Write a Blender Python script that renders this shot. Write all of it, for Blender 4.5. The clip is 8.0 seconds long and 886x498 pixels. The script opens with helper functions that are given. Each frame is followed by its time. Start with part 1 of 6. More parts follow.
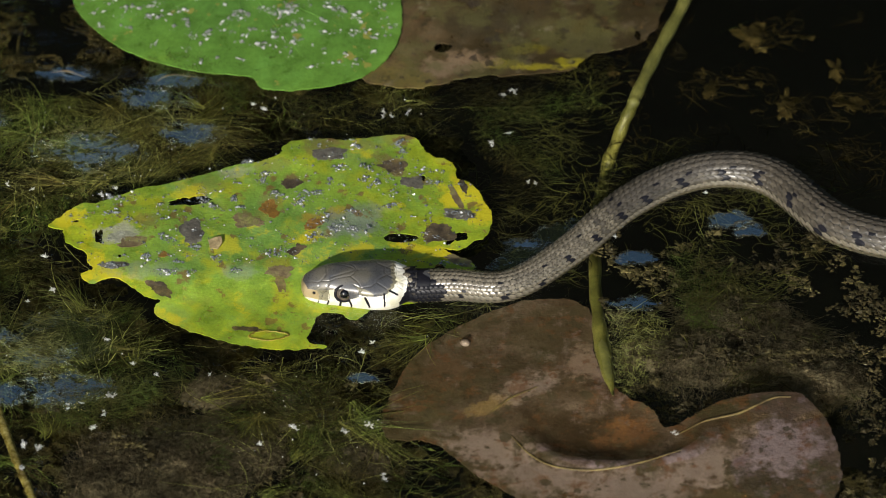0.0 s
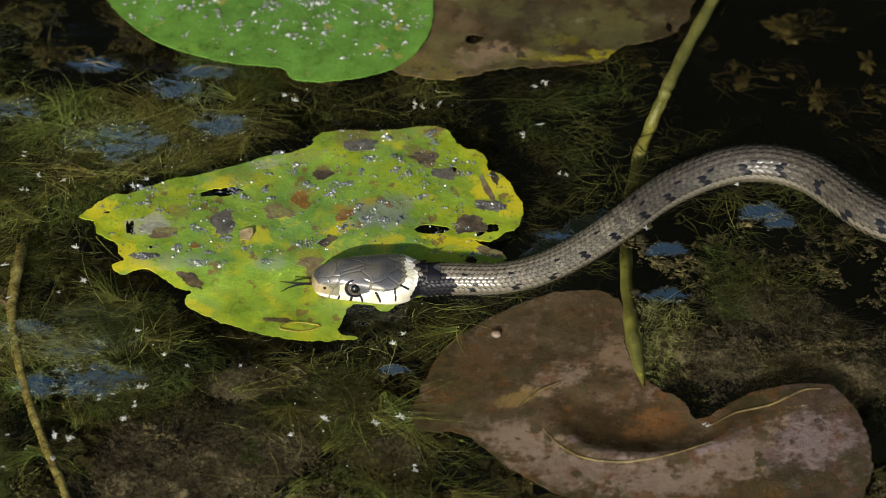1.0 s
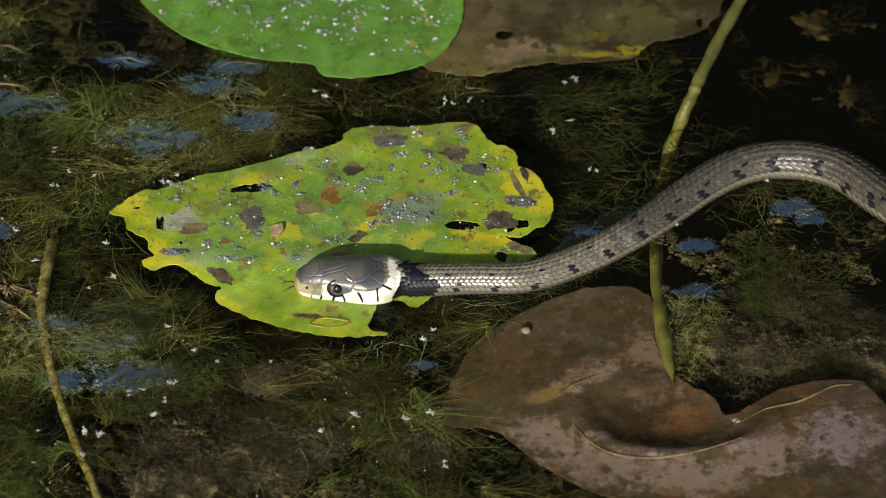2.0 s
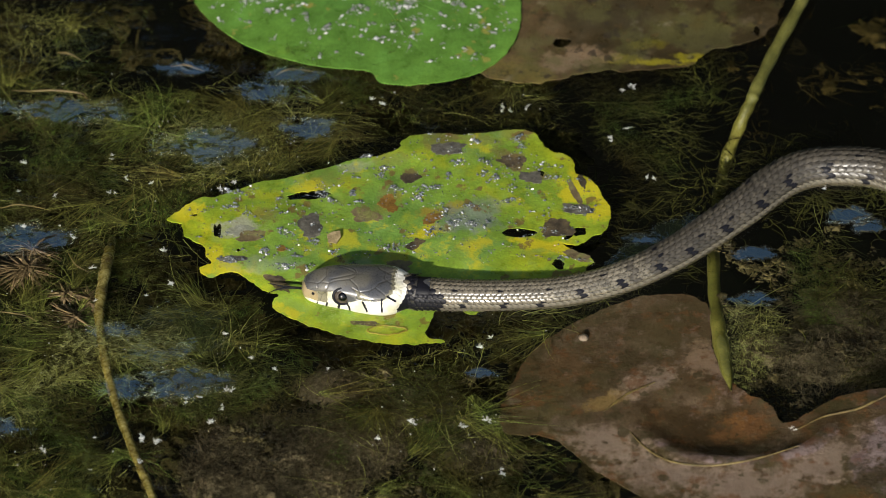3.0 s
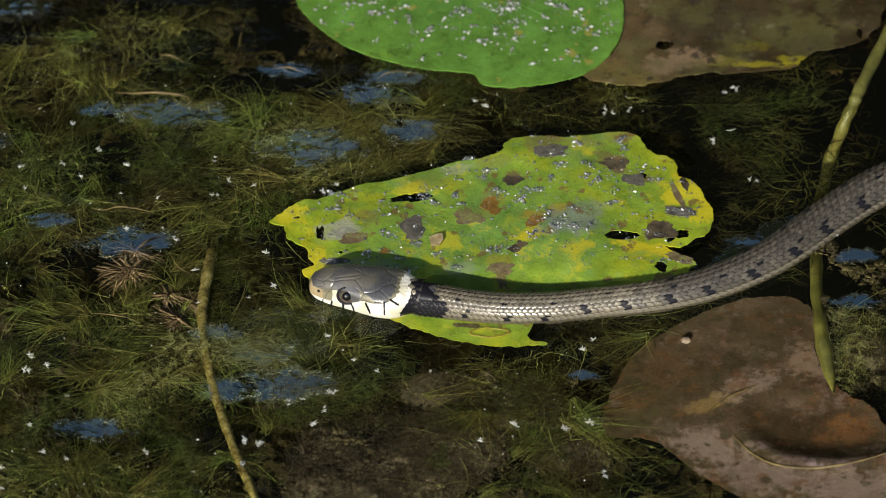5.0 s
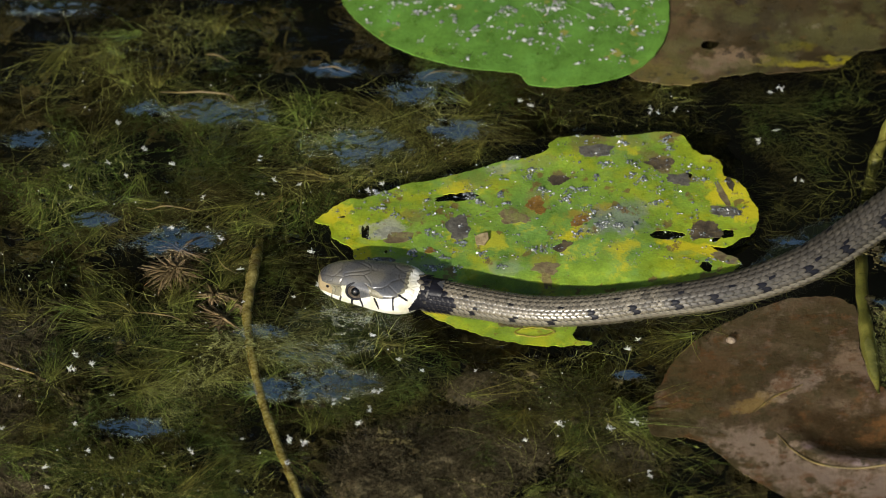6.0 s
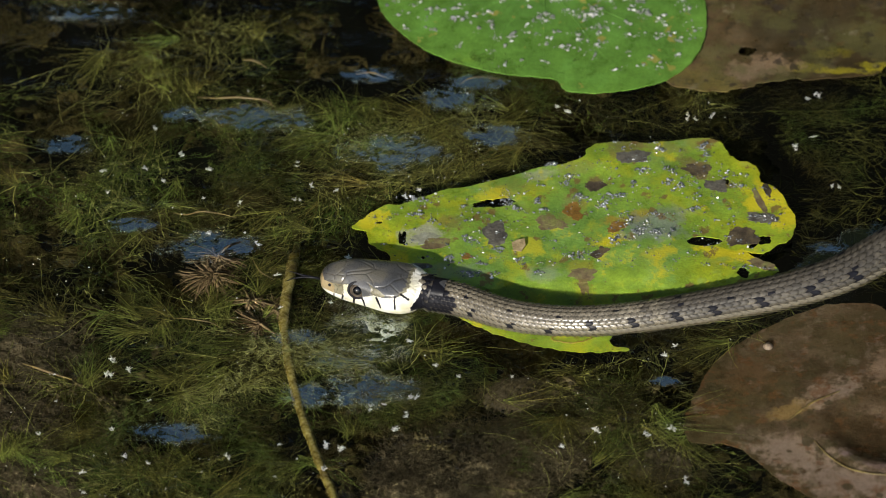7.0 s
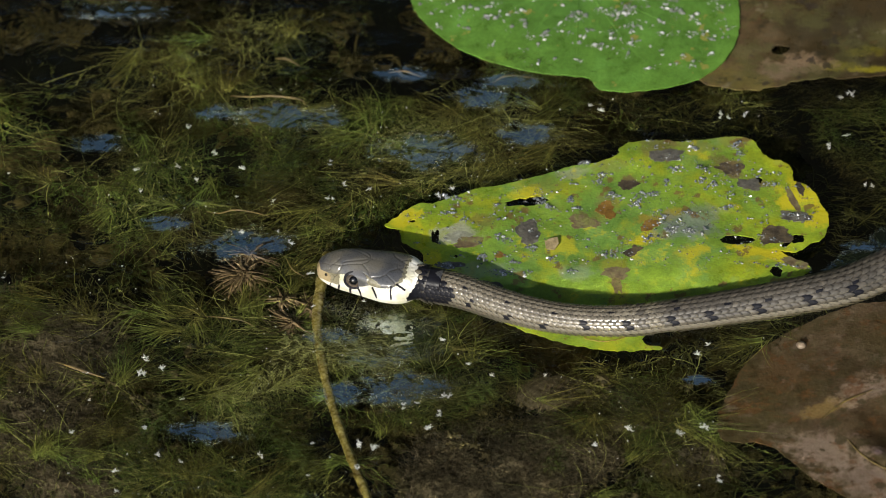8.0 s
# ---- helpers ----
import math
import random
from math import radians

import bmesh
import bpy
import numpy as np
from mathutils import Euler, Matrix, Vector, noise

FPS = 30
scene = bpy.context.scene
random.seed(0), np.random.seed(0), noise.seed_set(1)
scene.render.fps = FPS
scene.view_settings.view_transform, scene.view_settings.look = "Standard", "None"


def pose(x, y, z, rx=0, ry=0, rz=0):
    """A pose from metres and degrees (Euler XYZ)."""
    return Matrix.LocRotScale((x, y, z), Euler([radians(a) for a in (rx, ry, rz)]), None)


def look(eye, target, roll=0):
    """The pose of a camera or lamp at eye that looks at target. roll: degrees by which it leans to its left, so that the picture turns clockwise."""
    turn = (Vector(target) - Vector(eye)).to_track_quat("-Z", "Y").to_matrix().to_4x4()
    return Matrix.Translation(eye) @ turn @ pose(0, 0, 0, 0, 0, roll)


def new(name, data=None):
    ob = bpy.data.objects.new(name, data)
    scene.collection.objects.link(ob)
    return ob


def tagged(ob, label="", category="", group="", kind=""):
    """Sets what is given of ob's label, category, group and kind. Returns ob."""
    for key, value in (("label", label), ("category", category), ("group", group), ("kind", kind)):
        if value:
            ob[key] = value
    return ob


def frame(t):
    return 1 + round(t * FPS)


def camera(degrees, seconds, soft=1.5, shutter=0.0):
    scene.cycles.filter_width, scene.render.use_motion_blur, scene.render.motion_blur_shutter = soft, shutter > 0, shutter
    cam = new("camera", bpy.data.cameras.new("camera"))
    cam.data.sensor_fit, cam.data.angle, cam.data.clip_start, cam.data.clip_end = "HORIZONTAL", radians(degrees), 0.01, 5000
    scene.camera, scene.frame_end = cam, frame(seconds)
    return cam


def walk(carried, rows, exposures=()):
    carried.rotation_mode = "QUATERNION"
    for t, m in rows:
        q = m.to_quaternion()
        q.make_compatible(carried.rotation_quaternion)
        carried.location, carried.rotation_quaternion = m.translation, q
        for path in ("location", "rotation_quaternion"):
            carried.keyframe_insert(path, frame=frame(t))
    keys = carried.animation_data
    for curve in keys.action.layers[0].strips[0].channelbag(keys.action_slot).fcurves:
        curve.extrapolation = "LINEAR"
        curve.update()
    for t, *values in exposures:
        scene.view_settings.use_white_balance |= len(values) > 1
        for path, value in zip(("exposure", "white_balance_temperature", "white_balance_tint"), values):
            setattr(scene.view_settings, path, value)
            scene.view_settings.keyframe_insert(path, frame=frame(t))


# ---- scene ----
# ------------------------------------------------------------------ camera
cam = camera(5.0, 8.0, soft=1.0)
cam.data.dof.use_dof, cam.data.dof.focus_distance, cam.data.dof.aperture_fstop = True, 3.215, 16.0
EYE = (0.0000, -2.4760, 2.0776)
PATH = [(0, 0.04695, -0.00179, 0.54), (0.5, 0.04060, -0.00500, 0.50), (1, 0.03702, -0.00602, 0.46), (1.5, 0.03453, -0.00763, 0.44), (1.7, 0.03237, -0.00820, 0.41), (2.8, 0.01202, -0.00552, 0.16), (3, 0.00921, -0.00426, 0.13), (3.5, 0.00000, -0.00000, -0.00), (4, -0.01091, -0.00268, -0.07), (4.2, -0.01372, -0.00380, -0.11), (5.3, -0.02693, -0.00210, -0.42), (5.5, -0.02983, -0.00131, -0.45), (6, -0.03782, -0.00336, -0.48), (6.5, -0.04353, -0.00195, -0.57), (7, -0.04964, -0.00046, -0.57), (7.5, -0.05513, -0.00233, -0.63), (8, -0.06015, -0.00121, -0.72)]
walk(cam, [(t, look(EYE, (x, y, 0.0), roll)) for t, x, y, roll in PATH], exposures=[(0.0, 0.0)])

# ------------------------------------------------------------------ world and sun
SUN_EL, SUN_FROM = radians(25), Vector((-0.34, -0.94, 0.0)).normalized()
world = bpy.data.worlds.new("sky")
scene.world = world
world.use_nodes = True
wn = world.node_tree
sky = wn.nodes.new("ShaderNodeTexSky")
sky.sky_type, sky.sun_disc = "NISHITA", False
sky.sun_elevation, sky.sun_rotation = SUN_EL, math.atan2(SUN_FROM.x, SUN_FROM.y)
wn.links.new(sky.outputs[0], wn.nodes["Background"].inputs["Color"])
wn.nodes["Background"].inputs["Strength"].default_value = 0.15
sun = new("sun", bpy.data.lights.new("sun", "SUN"))
sun.data.energy, sun.data.angle, sun.data.color = 5.0, radians(0.6), (1.0, 0.95, 0.86)
sun.matrix_world = look(SUN_FROM * math.cos(SUN_EL) + Vector((0, 0, math.sin(SUN_EL))), (0, 0, 0))


# ------------------------------------------------------------------ material helpers
def node(nt, kind, **inputs):
    n = nt.nodes.new(kind)
    for key, value in inputs.items():
        key = key.replace("_", " ")
        if isinstance(value, bpy.types.NodeSocket):
            nt.links.new(value, n.inputs[key])
        else:
            n.inputs[key].default_value = value
    return n


def ramp(nt, fac, stops):
    n = node(nt, "ShaderNodeValToRGB", Fac=fac)
    e = n.color_ramp.elements
    while len(e) < len(stops):
        e.new(0.5)
    for el, (p, c) in zip(e, stops):
        el.position, el.color = p, (*c, 1) if len(c) == 3 else c
    return n.outputs["Color"]


def grey(v):
    return (v, v, v)


def mixed(nt, fac, a, b, mode="MIX"):
    n = nt.nodes.new("ShaderNodeMix")
    n.data_type, n.blend_type = "RGBA", mode
    for socket, value in ((n.inputs[0], fac), (n.inputs[6], a), (n.inputs[7], b)):
        if isinstance(value, bpy.types.NodeSocket):
            nt.links.new(value, socket)
        else:
            socket.default_value = value if isinstance(value, float) else (*value, 1)
    return n.outputs[2]


def maths(nt, op, a, b=0.5):
    n = nt.nodes.new("ShaderNodeMath")
    n.operation = op
    for socket, value in ((n.inputs[0], a), (n.inputs[1], b)):
        if isinstance(value, bpy.types.NodeSocket):
            nt.links.new(value, socket)
        else:
            socket.default_value = value
    return n.outputs[0]


def begin(name):
    m = bpy.data.materials.new(name)
    m.use_nodes = True
    nt = m.node_tree
    return m, nt, nt.nodes["Principled BSDF"], nt.nodes.new("ShaderNodeTexCoord").outputs["Object"]


def noise_at(nt, vec, scale, detail=4.0, rough=0.55):
    return node(nt, "ShaderNodeTexNoise", Vector=vec, Scale=scale, Detail=detail, Roughness=rough).outputs["Fac"]


def finish(nt, bsdf, colour, rough, height, strength, distance, coat=0.0):
    """Colour, a roughness range by noise and relief into the surface."""
    nt.links.new(colour, bsdf.inputs["Base Color"])
    if isinstance(rough, bpy.types.NodeSocket):
        nt.links.new(rough, bsdf.inputs["Roughness"])
    else:
        bsdf.inputs["Roughness"].default_value = rough
    if coat:
        bsdf.inputs["Coat Weight"].default_value = coat
        bsdf.inputs["Coat Roughness"].default_value = 0.12
    b = node(nt, "ShaderNodeBump", Height=height, Strength=strength, Distance=distance)
    nt.links.new(b.outputs["Normal"], bsdf.inputs["Normal"])


def mottled(name, stops, scale, fine=900.0, rough=(0.35, 0.6), strength=0.4, distance=0.0006, coat=0.0, island=0.0, per_object=0.0, gloss=0.5, grain=0.55):
    """Two scales of noise in colour, roughness and relief."""
    m, nt, bsdf, vec = begin(name)
    if per_object:
        info = nt.nodes.new("ShaderNodeObjectInfo").outputs["Random"]
        shift = node(nt, "ShaderNodeCombineXYZ", X=info, Y=info)
        vm = nt.nodes.new("ShaderNodeVectorMath")
        nt.links.new(vec, vm.inputs[0])
        nt.links.new(shift.outputs[0], vm.inputs[1])
        vec = vm.outputs[0]
    big, small = noise_at(nt, vec, scale), noise_at(nt, vec, fine, 3.0, 0.6)
    col = ramp(nt, big, stops)
    col = mixed(nt, grain, col, ramp(nt, small, [(0.3, grey(0.35)), (0.7, grey(1.0))]), "MULTIPLY")
    if island:
        rnd = nt.nodes.new("ShaderNodeNewGeometry").outputs["Random Per Island"]
        col = mixed(nt, island, col, ramp(nt, rnd, [(0.0, grey(0.3)), (0.7, grey(0.9)), (1.0, grey(2.0))]), "MULTIPLY")
    if per_object:
        col = mixed(nt, per_object, col, ramp(nt, info, [(0.0, grey(0.6)), (1.0, grey(1.2))]), "MULTIPLY")
    r = ramp(nt, small, [(0.3, grey(rough[0])), (0.7, grey(rough[1]))])
    finish(nt, bsdf, col, r, small, strength, distance, coat)
    bsdf.inputs["Specular IOR Level"].default_value = gloss
    return m


def leaf_material(name, centre, size, stops, spot, spot_amount, wet=(0.25, 0.5), halo=None, pale=None, gloss=0.35, zones=(), relief=0.16, blotches=(), tint=1.0):
    """A lily blade: colour runs from the middle to the rim, broken by noise, with small decayed spots and fine veins."""
    m, nt, bsdf, vec = begin(name)
    mp = node(nt, "ShaderNodeMapping", Vector=vec)
    mp.inputs["Location"].default_value = (-centre[0] / size[0], -centre[1] / size[1], 0)
    mp.inputs["Scale"].default_value = (1 / size[0], 1 / size[1], 0)
    far = nt.nodes.new("ShaderNodeVectorMath")
    far.operation = "LENGTH"
    nt.links.new(mp.outputs[0], far.inputs[0])
    big, mid, small = noise_at(nt, vec, 38, 5.0, 0.6), noise_at(nt, vec, 160, 4.0), noise_at(nt, vec, 1100, 3.0)
    zone = maths(nt, "ADD", far.outputs["Value"], maths(nt, "MULTIPLY", maths(nt, "SUBTRACT", big, 0.5), 1.7))
    col = ramp(nt, zone, stops)
    col = mixed(nt, 0.75, col, ramp(nt, mid, [(0.35, grey(0.62)), (0.65, grey(1.0))]), "MULTIPLY")
    col = mixed(nt, 0.5, col, ramp(nt, small, [(0.3, grey(0.45)), (0.7, grey(1.0))]), "MULTIPLY")
    if pale:
        col = mixed(nt, ramp(nt, noise_at(nt, vec, 75, 5.0, 0.65), [(0.54, grey(0.0)), (0.72, grey(0.7))]), col, pale)
    if halo:
        col = mixed(nt, ramp(nt, noise_at(nt, vec, 52, 6.0, 0.7), [(0.36, grey(0.85)), (0.48, grey(0.0))]), col, halo)
        fleck = node(nt, "ShaderNodeTexVoronoi", Vector=vec, Scale=420.0, Randomness=1.0)
        few = maths(nt, "ADD", fleck.outputs["Distance"], maths(nt, "MULTIPLY", maths(nt, "SUBTRACT", noise_at(nt, vec, 60, 2.0), 0.42), 1.8))
        col = mixed(nt, ramp(nt, few, [(0.10, grey(0.5)), (0.22, grey(0.0))]), col, (0.20, 0.14, 0.03))
    torn = maths(nt, "MULTIPLY", maths(nt, "SUBTRACT", noise_at(nt, vec, 210, 5.0, 0.7), 0.5), 3.0)
    for (x, y), a, b, turn, tone, amount in zones:
        zp = node(nt, "ShaderNodeMapping", Vector=vec)
        zp.vector_type = "TEXTURE"
        zp.inputs["Location"].default_value, zp.inputs["Rotation"].default_value, zp.inputs["Scale"].default_value = (x, y, 0), (0, 0, radians(turn)), (a, b, 1e3)
        zl = nt.nodes.new("ShaderNodeVectorMath")
        zl.operation = "LENGTH"
        nt.links.new(zp.outputs[0], zl.inputs[0])
        col = mixed(nt, ramp(nt, maths(nt, "ADD", zl.outputs["Value"], torn), [(0.55, grey(amount)), (1.0, grey(0.0))]), col, tone)
    for tone, scale, start, amount in blotches:   # torn-edged stains
        col = mixed(nt, ramp(nt, noise_at(nt, vec, scale, 6.0, 0.72), [(start, grey(0.0)), (start + 0.07, grey(amount))]), col, tone)
    if tint != 1.0:
        col = mixed(nt, 1.0, col, grey(tint), "MULTIPLY")
    blot = node(nt, "ShaderNodeTexVoronoi", Vector=vec, Scale=190.0, Randomness=1.0)
    sp = maths(nt, "ADD", maths(nt, "ADD", blot.outputs["Distance"], maths(nt, "MULTIPLY", maths(nt, "SUBTRACT", noise_at(nt, vec, 500, 5.0, 0.7), 0.5), 1.5)), maths(nt, "MULTIPLY", maths(nt, "SUBTRACT", noise_at(nt, vec, 70, 3.0), 0.5), 2.2))
    col = mixed(nt, ramp(nt, sp, [(spot_amount - 0.04, grey(0.85)), (spot_amount + 0.06, grey(0.0))]), col, spot)
    r = ramp(nt, mid, [(0.35, grey(wet[0])), (0.65, grey(wet[1]))])
    h = maths(nt, "ADD", small, maths(nt, "MULTIPLY", mid, 2.0))
    finish(nt, bsdf, col, r, h, relief, 0.0009)
    bsdf.inputs["Specular IOR Level"].default_value = gloss
    return m


# added sky-mirror patches on the water, tilted: x, y, half length, half breadth
MIRROR_PATCHES = [(p[0], p[1], a, b, 0) for p, (a, b) in zip([(-0.0724, -0.0686), (-0.0901, -0.0713), (-0.1240, 0.0008), (-0.0663, 0.0479), (-0.1131, 0.0651), (-0.0465, 0.0750), (-0.0336, 0.0570), (0.1383, 0.0121), (0.1453, 0.0073), (0.0731, 0.0011), (0.1080, -0.0067), (0.1074, -0.0289), (0.0206, -0.0645), (-0.1328, -0.0902), (-0.0951, -0.0441), (-0.1487, 0.0115), (-0.1720, 0.0513), (-0.0807, -0.0550), (-0.0411, 0.0831), (-0.0742, 0.0875), (-0.1673, 0.1198), (-0.1324, 0.0671), (-0.0734, -0.0446)],
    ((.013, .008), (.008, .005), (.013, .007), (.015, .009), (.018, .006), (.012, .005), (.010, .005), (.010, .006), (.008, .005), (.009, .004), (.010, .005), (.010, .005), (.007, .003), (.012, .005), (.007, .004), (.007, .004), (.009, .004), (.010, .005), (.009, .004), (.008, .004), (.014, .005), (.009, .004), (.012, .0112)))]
MIRROR_PATCHES.append((0.0769, 0.0013, 0.026, 0.0068, 41))
MIRROR_PATCHES = [(x, y, (1.3 if x < 0 else 0.9) * a, (1.35 if x < 0 else 0.9) * b, turn) for x, y, a, b, turn in MIRROR_PATCHES]


def water_material():
    """A clear sheet of pond water: see-through with a faint olive tint, glossy by its index of refraction, rippled."""
    m, nt, bsdf, vec = begin("pond_water")
    nt.nodes.remove(bsdf)
    slow, quick = noise_at(nt, vec, 24, 2.0), node(nt, "ShaderNodeTexNoise", Vector=vec, Scale=70.0, Detail=2.0, Roughness=0.5, Distortion=1.2).outputs["Fac"]
    calm = ramp(nt, noise_at(nt, vec, 14, 2.0), [(0.40, grey(0.15)), (0.62, grey(1.0))])   # ripples run in patches
    place = node(nt, "ShaderNodeSeparateXYZ", Vector=vec)
    outer = ramp(nt, maths(nt, "MULTIPLY", place.outputs[1], 4.0), [(0.26, grey(0.0)), (0.44, grey(1.8))])
    sheltered = ramp(nt, maths(nt, "MULTIPLY", place.outputs[0], 4.0), [(0.0, grey(1.0)), (0.28, grey(0.05))])   # still water among the leaves and over the deep
    calm = maths(nt, "MULTIPLY", maths(nt, "MAXIMUM", calm, outer), sheltered)
    ripple = maths(nt, "ADD", maths(nt, "MULTIPLY", slow, 0.0020), maths(nt, "MULTIPLY", maths(nt, "MULTIPLY", quick, calm), 0.0034))
    ripple = maths(nt, "ADD", ripple, maths(nt, "MULTIPLY", maths(nt, "MULTIPLY", noise_at(nt, vec, 190, 1.0), calm), 0.0009))
    swell = ripple
    xyz = node(nt, "ShaderNodeSeparateXYZ", Vector=vec)
    torn = maths(nt, "ADD", maths(nt, "MULTIPLY", maths(nt, "SUBTRACT", noise_at(nt, vec, 110, 5.0, 0.7), 0.5), 3.8), maths(nt, "MULTIPLY", maths(nt, "SUBTRACT", noise_at(nt, vec, 330, 4.0, 0.7), 0.5), 1.6))
    mirror_boost = None   # extra mirroring put into these patches, above that of bare water
    for x, y, a, b, turn in MIRROR_PATCHES:
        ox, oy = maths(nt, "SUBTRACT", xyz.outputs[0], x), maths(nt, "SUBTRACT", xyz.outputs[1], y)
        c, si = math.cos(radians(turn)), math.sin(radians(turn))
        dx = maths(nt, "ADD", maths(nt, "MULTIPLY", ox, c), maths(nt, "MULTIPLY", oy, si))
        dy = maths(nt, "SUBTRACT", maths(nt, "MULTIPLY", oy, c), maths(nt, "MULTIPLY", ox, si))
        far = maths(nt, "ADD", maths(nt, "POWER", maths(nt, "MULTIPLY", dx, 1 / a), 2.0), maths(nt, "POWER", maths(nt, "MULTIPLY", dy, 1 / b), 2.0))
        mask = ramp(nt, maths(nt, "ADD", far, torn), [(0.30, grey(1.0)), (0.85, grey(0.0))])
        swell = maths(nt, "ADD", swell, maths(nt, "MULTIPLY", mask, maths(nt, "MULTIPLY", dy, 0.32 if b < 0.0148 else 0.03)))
        mirror_boost = mask if mirror_boost is None else maths(nt, "MAXIMUM", mirror_boost, mask)
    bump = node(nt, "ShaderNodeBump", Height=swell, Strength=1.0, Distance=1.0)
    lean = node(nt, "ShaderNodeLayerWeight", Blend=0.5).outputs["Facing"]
    mirror = maths(nt, "ADD", maths(nt, "MULTIPLY", maths(nt, "POWER", lean, 5.0), 0.98), maths(nt, "ADD", maths(nt, "MULTIPLY", mirror_boost, 0.26), 0.02))   # Schlick's law for water
    lens = node(nt, "ShaderNodeBump", Height=ripple, Strength=1.0, Distance=1.0)
    clear = node(nt, "ShaderNodeBsdfRefraction", Color=(0.92, 0.92, 0.80, 1), Roughness=0.0, IOR=1.33, Normal=lens.outputs[0])
    gloss = node(nt, "ShaderNodeBsdfGlossy", Color=(0.86, 1, 0.93, 1), Roughness=0.03, Normal=bump.outputs[0])
    mix = node(nt, "ShaderNodeMixShader", Fac=mirror)
    nt.links.new(clear.outputs[0], mix.inputs[1])
    nt.links.new(gloss.outputs[0], mix.inputs[2])
    nt.links.new(mix.outputs[0], nt.nodes["Material Output"].inputs["Surface"])
    return m


SILVER, STRAW, UMBER, ORANGE, OLIVE, CHALK = (0.21, 0.25, 0.17), (0.54, 0.46, 0.02), (0.17, 0.115, 0.05), (0.40, 0.22, 0.03), (0.20, 0.22, 0.05), (0.36, 0.36, 0.24)
GREEN_YELLOW = leaf_material("holed_leaf", (-0.01, 0.005), (0.090, 0.085),
    [(0.10, (0.20, 0.36, 0.06)), (0.5, (0.28, 0.42, 0.04)), (0.8, (0.38, 0.46, 0.022)), (1.02, (0.52, 0.50, 0.02))], (0.16, 0.10, 0.035), 0.06, blotches=((OLIVE, 95, 0.60, 0.45), ((0.14, 0.29, 0.09), 60, 0.58, 0.45), (STRAW, 70, 0.575, 0.7), (ORANGE, 260, 0.66, 0.7), (UMBER, 330, 0.645, 0.85)), halo=(0.36, 0.38, 0.02), pale=(0.22, 0.36, 0.11), zones=[
    (p, a, b, turn, tone, amount) for p, (a, b, turn, tone, amount) in zip([(0.0538, 0.0252), (0.0600, 0.0139), (0.0408, -0.0029), (0.0498, -0.0057), (0.0322, 0.0381), (0.0385, 0.0310), (0.0067, 0.0127), (0.0139, 0.0155), (-0.0095, 0.0142), (-0.0159, 0.0134), (-0.0019, 0.0320), (-0.0555, 0.0051), (-0.0518, 0.0000), (-0.0652, -0.0094), (-0.0597, -0.0144), (-0.0349, 0.0256), (0.0214, 0.0496), (0.0086, 0.0491), (0.0323, 0.0524), (-0.0059, -0.0097), (0.0040, 0.0029), (0.0174, -0.0042), (-0.0718, 0.0130), (-0.0221, -0.0012), (-0.0086, 0.0198), (-0.0474, 0.0115), (-0.0277, 0.0298), (-0.0186, 0.0355), (-0.0077, 0.0383), (0.0304, 0.0410), (0.0184, 0.0093), (0.0139, 0.0056), (0.0230, 0.0140), (-0.0490, -0.0123), (-0.0167, -0.0130)],
    ((.010, .009, 30, STRAW, .9), (.006, .008, 0, STRAW, .9), (.012, .003, -10, STRAW, .9), (.007, .004, -20, STRAW, .9), (.004, .006, 20, UMBER, .9), (.004, .003, 0, UMBER, .85), (.007, .003, 5, ORANGE, .55),
     (.004, .003, 0, ORANGE, .5), (.006, .004, 0, OLIVE, .6), (.0045, .003, -25, UMBER, .8), (.0036, .0026, -15, UMBER, .85), (.008, .005, 8, CHALK, .9), (.006, .0022, 16, UMBER, .85), (.006, .008, 0, STRAW, .85),
     (.008, .005, 0, STRAW, .8), (.008, .006, 0, STRAW, .6), (.010, .004, -8, OLIVE, .8), (.008, .006, 10, UMBER, .6), (.010, .004, 0, OLIVE, .7), (.005, .004, 0, ORANGE, .3), (.006, .005, 0, STRAW, .8),
     (.007, .004, 0, STRAW, .5), (.006, .007, 0, STRAW, .8), (.006, .006, 0, STRAW, .6), (.004, .006, 0, UMBER, .5), (.005, .004, 0, UMBER, .5), (.008, .005, 10, OLIVE, .5), (.007, .003, 10, CHALK, .5), (.006, .004, 10, OLIVE, .6), (.004, .007, 50, UMBER, .6), (.011, .007, -8, SILVER, .75), (.008, .005, 0, SILVER, .6), (.007, .006, 0, SILVER, .5), (.014, .004, 0, SILVER, .5), (.007, .004, 0, SILVER, .5)))])
GREEN = leaf_material("fresh_leaf", (-0.01, 0.14), (0.10, 0.10),
    [(0.0, (0.13, 0.285, 0.05)), (0.75, (0.155, 0.32, 0.045)), (1.0, (0.22, 0.37, 0.035))], (0.30, 0.27, 0.06), -0.25, pale=(0.15, 0.335, 0.06), gloss=0.22)
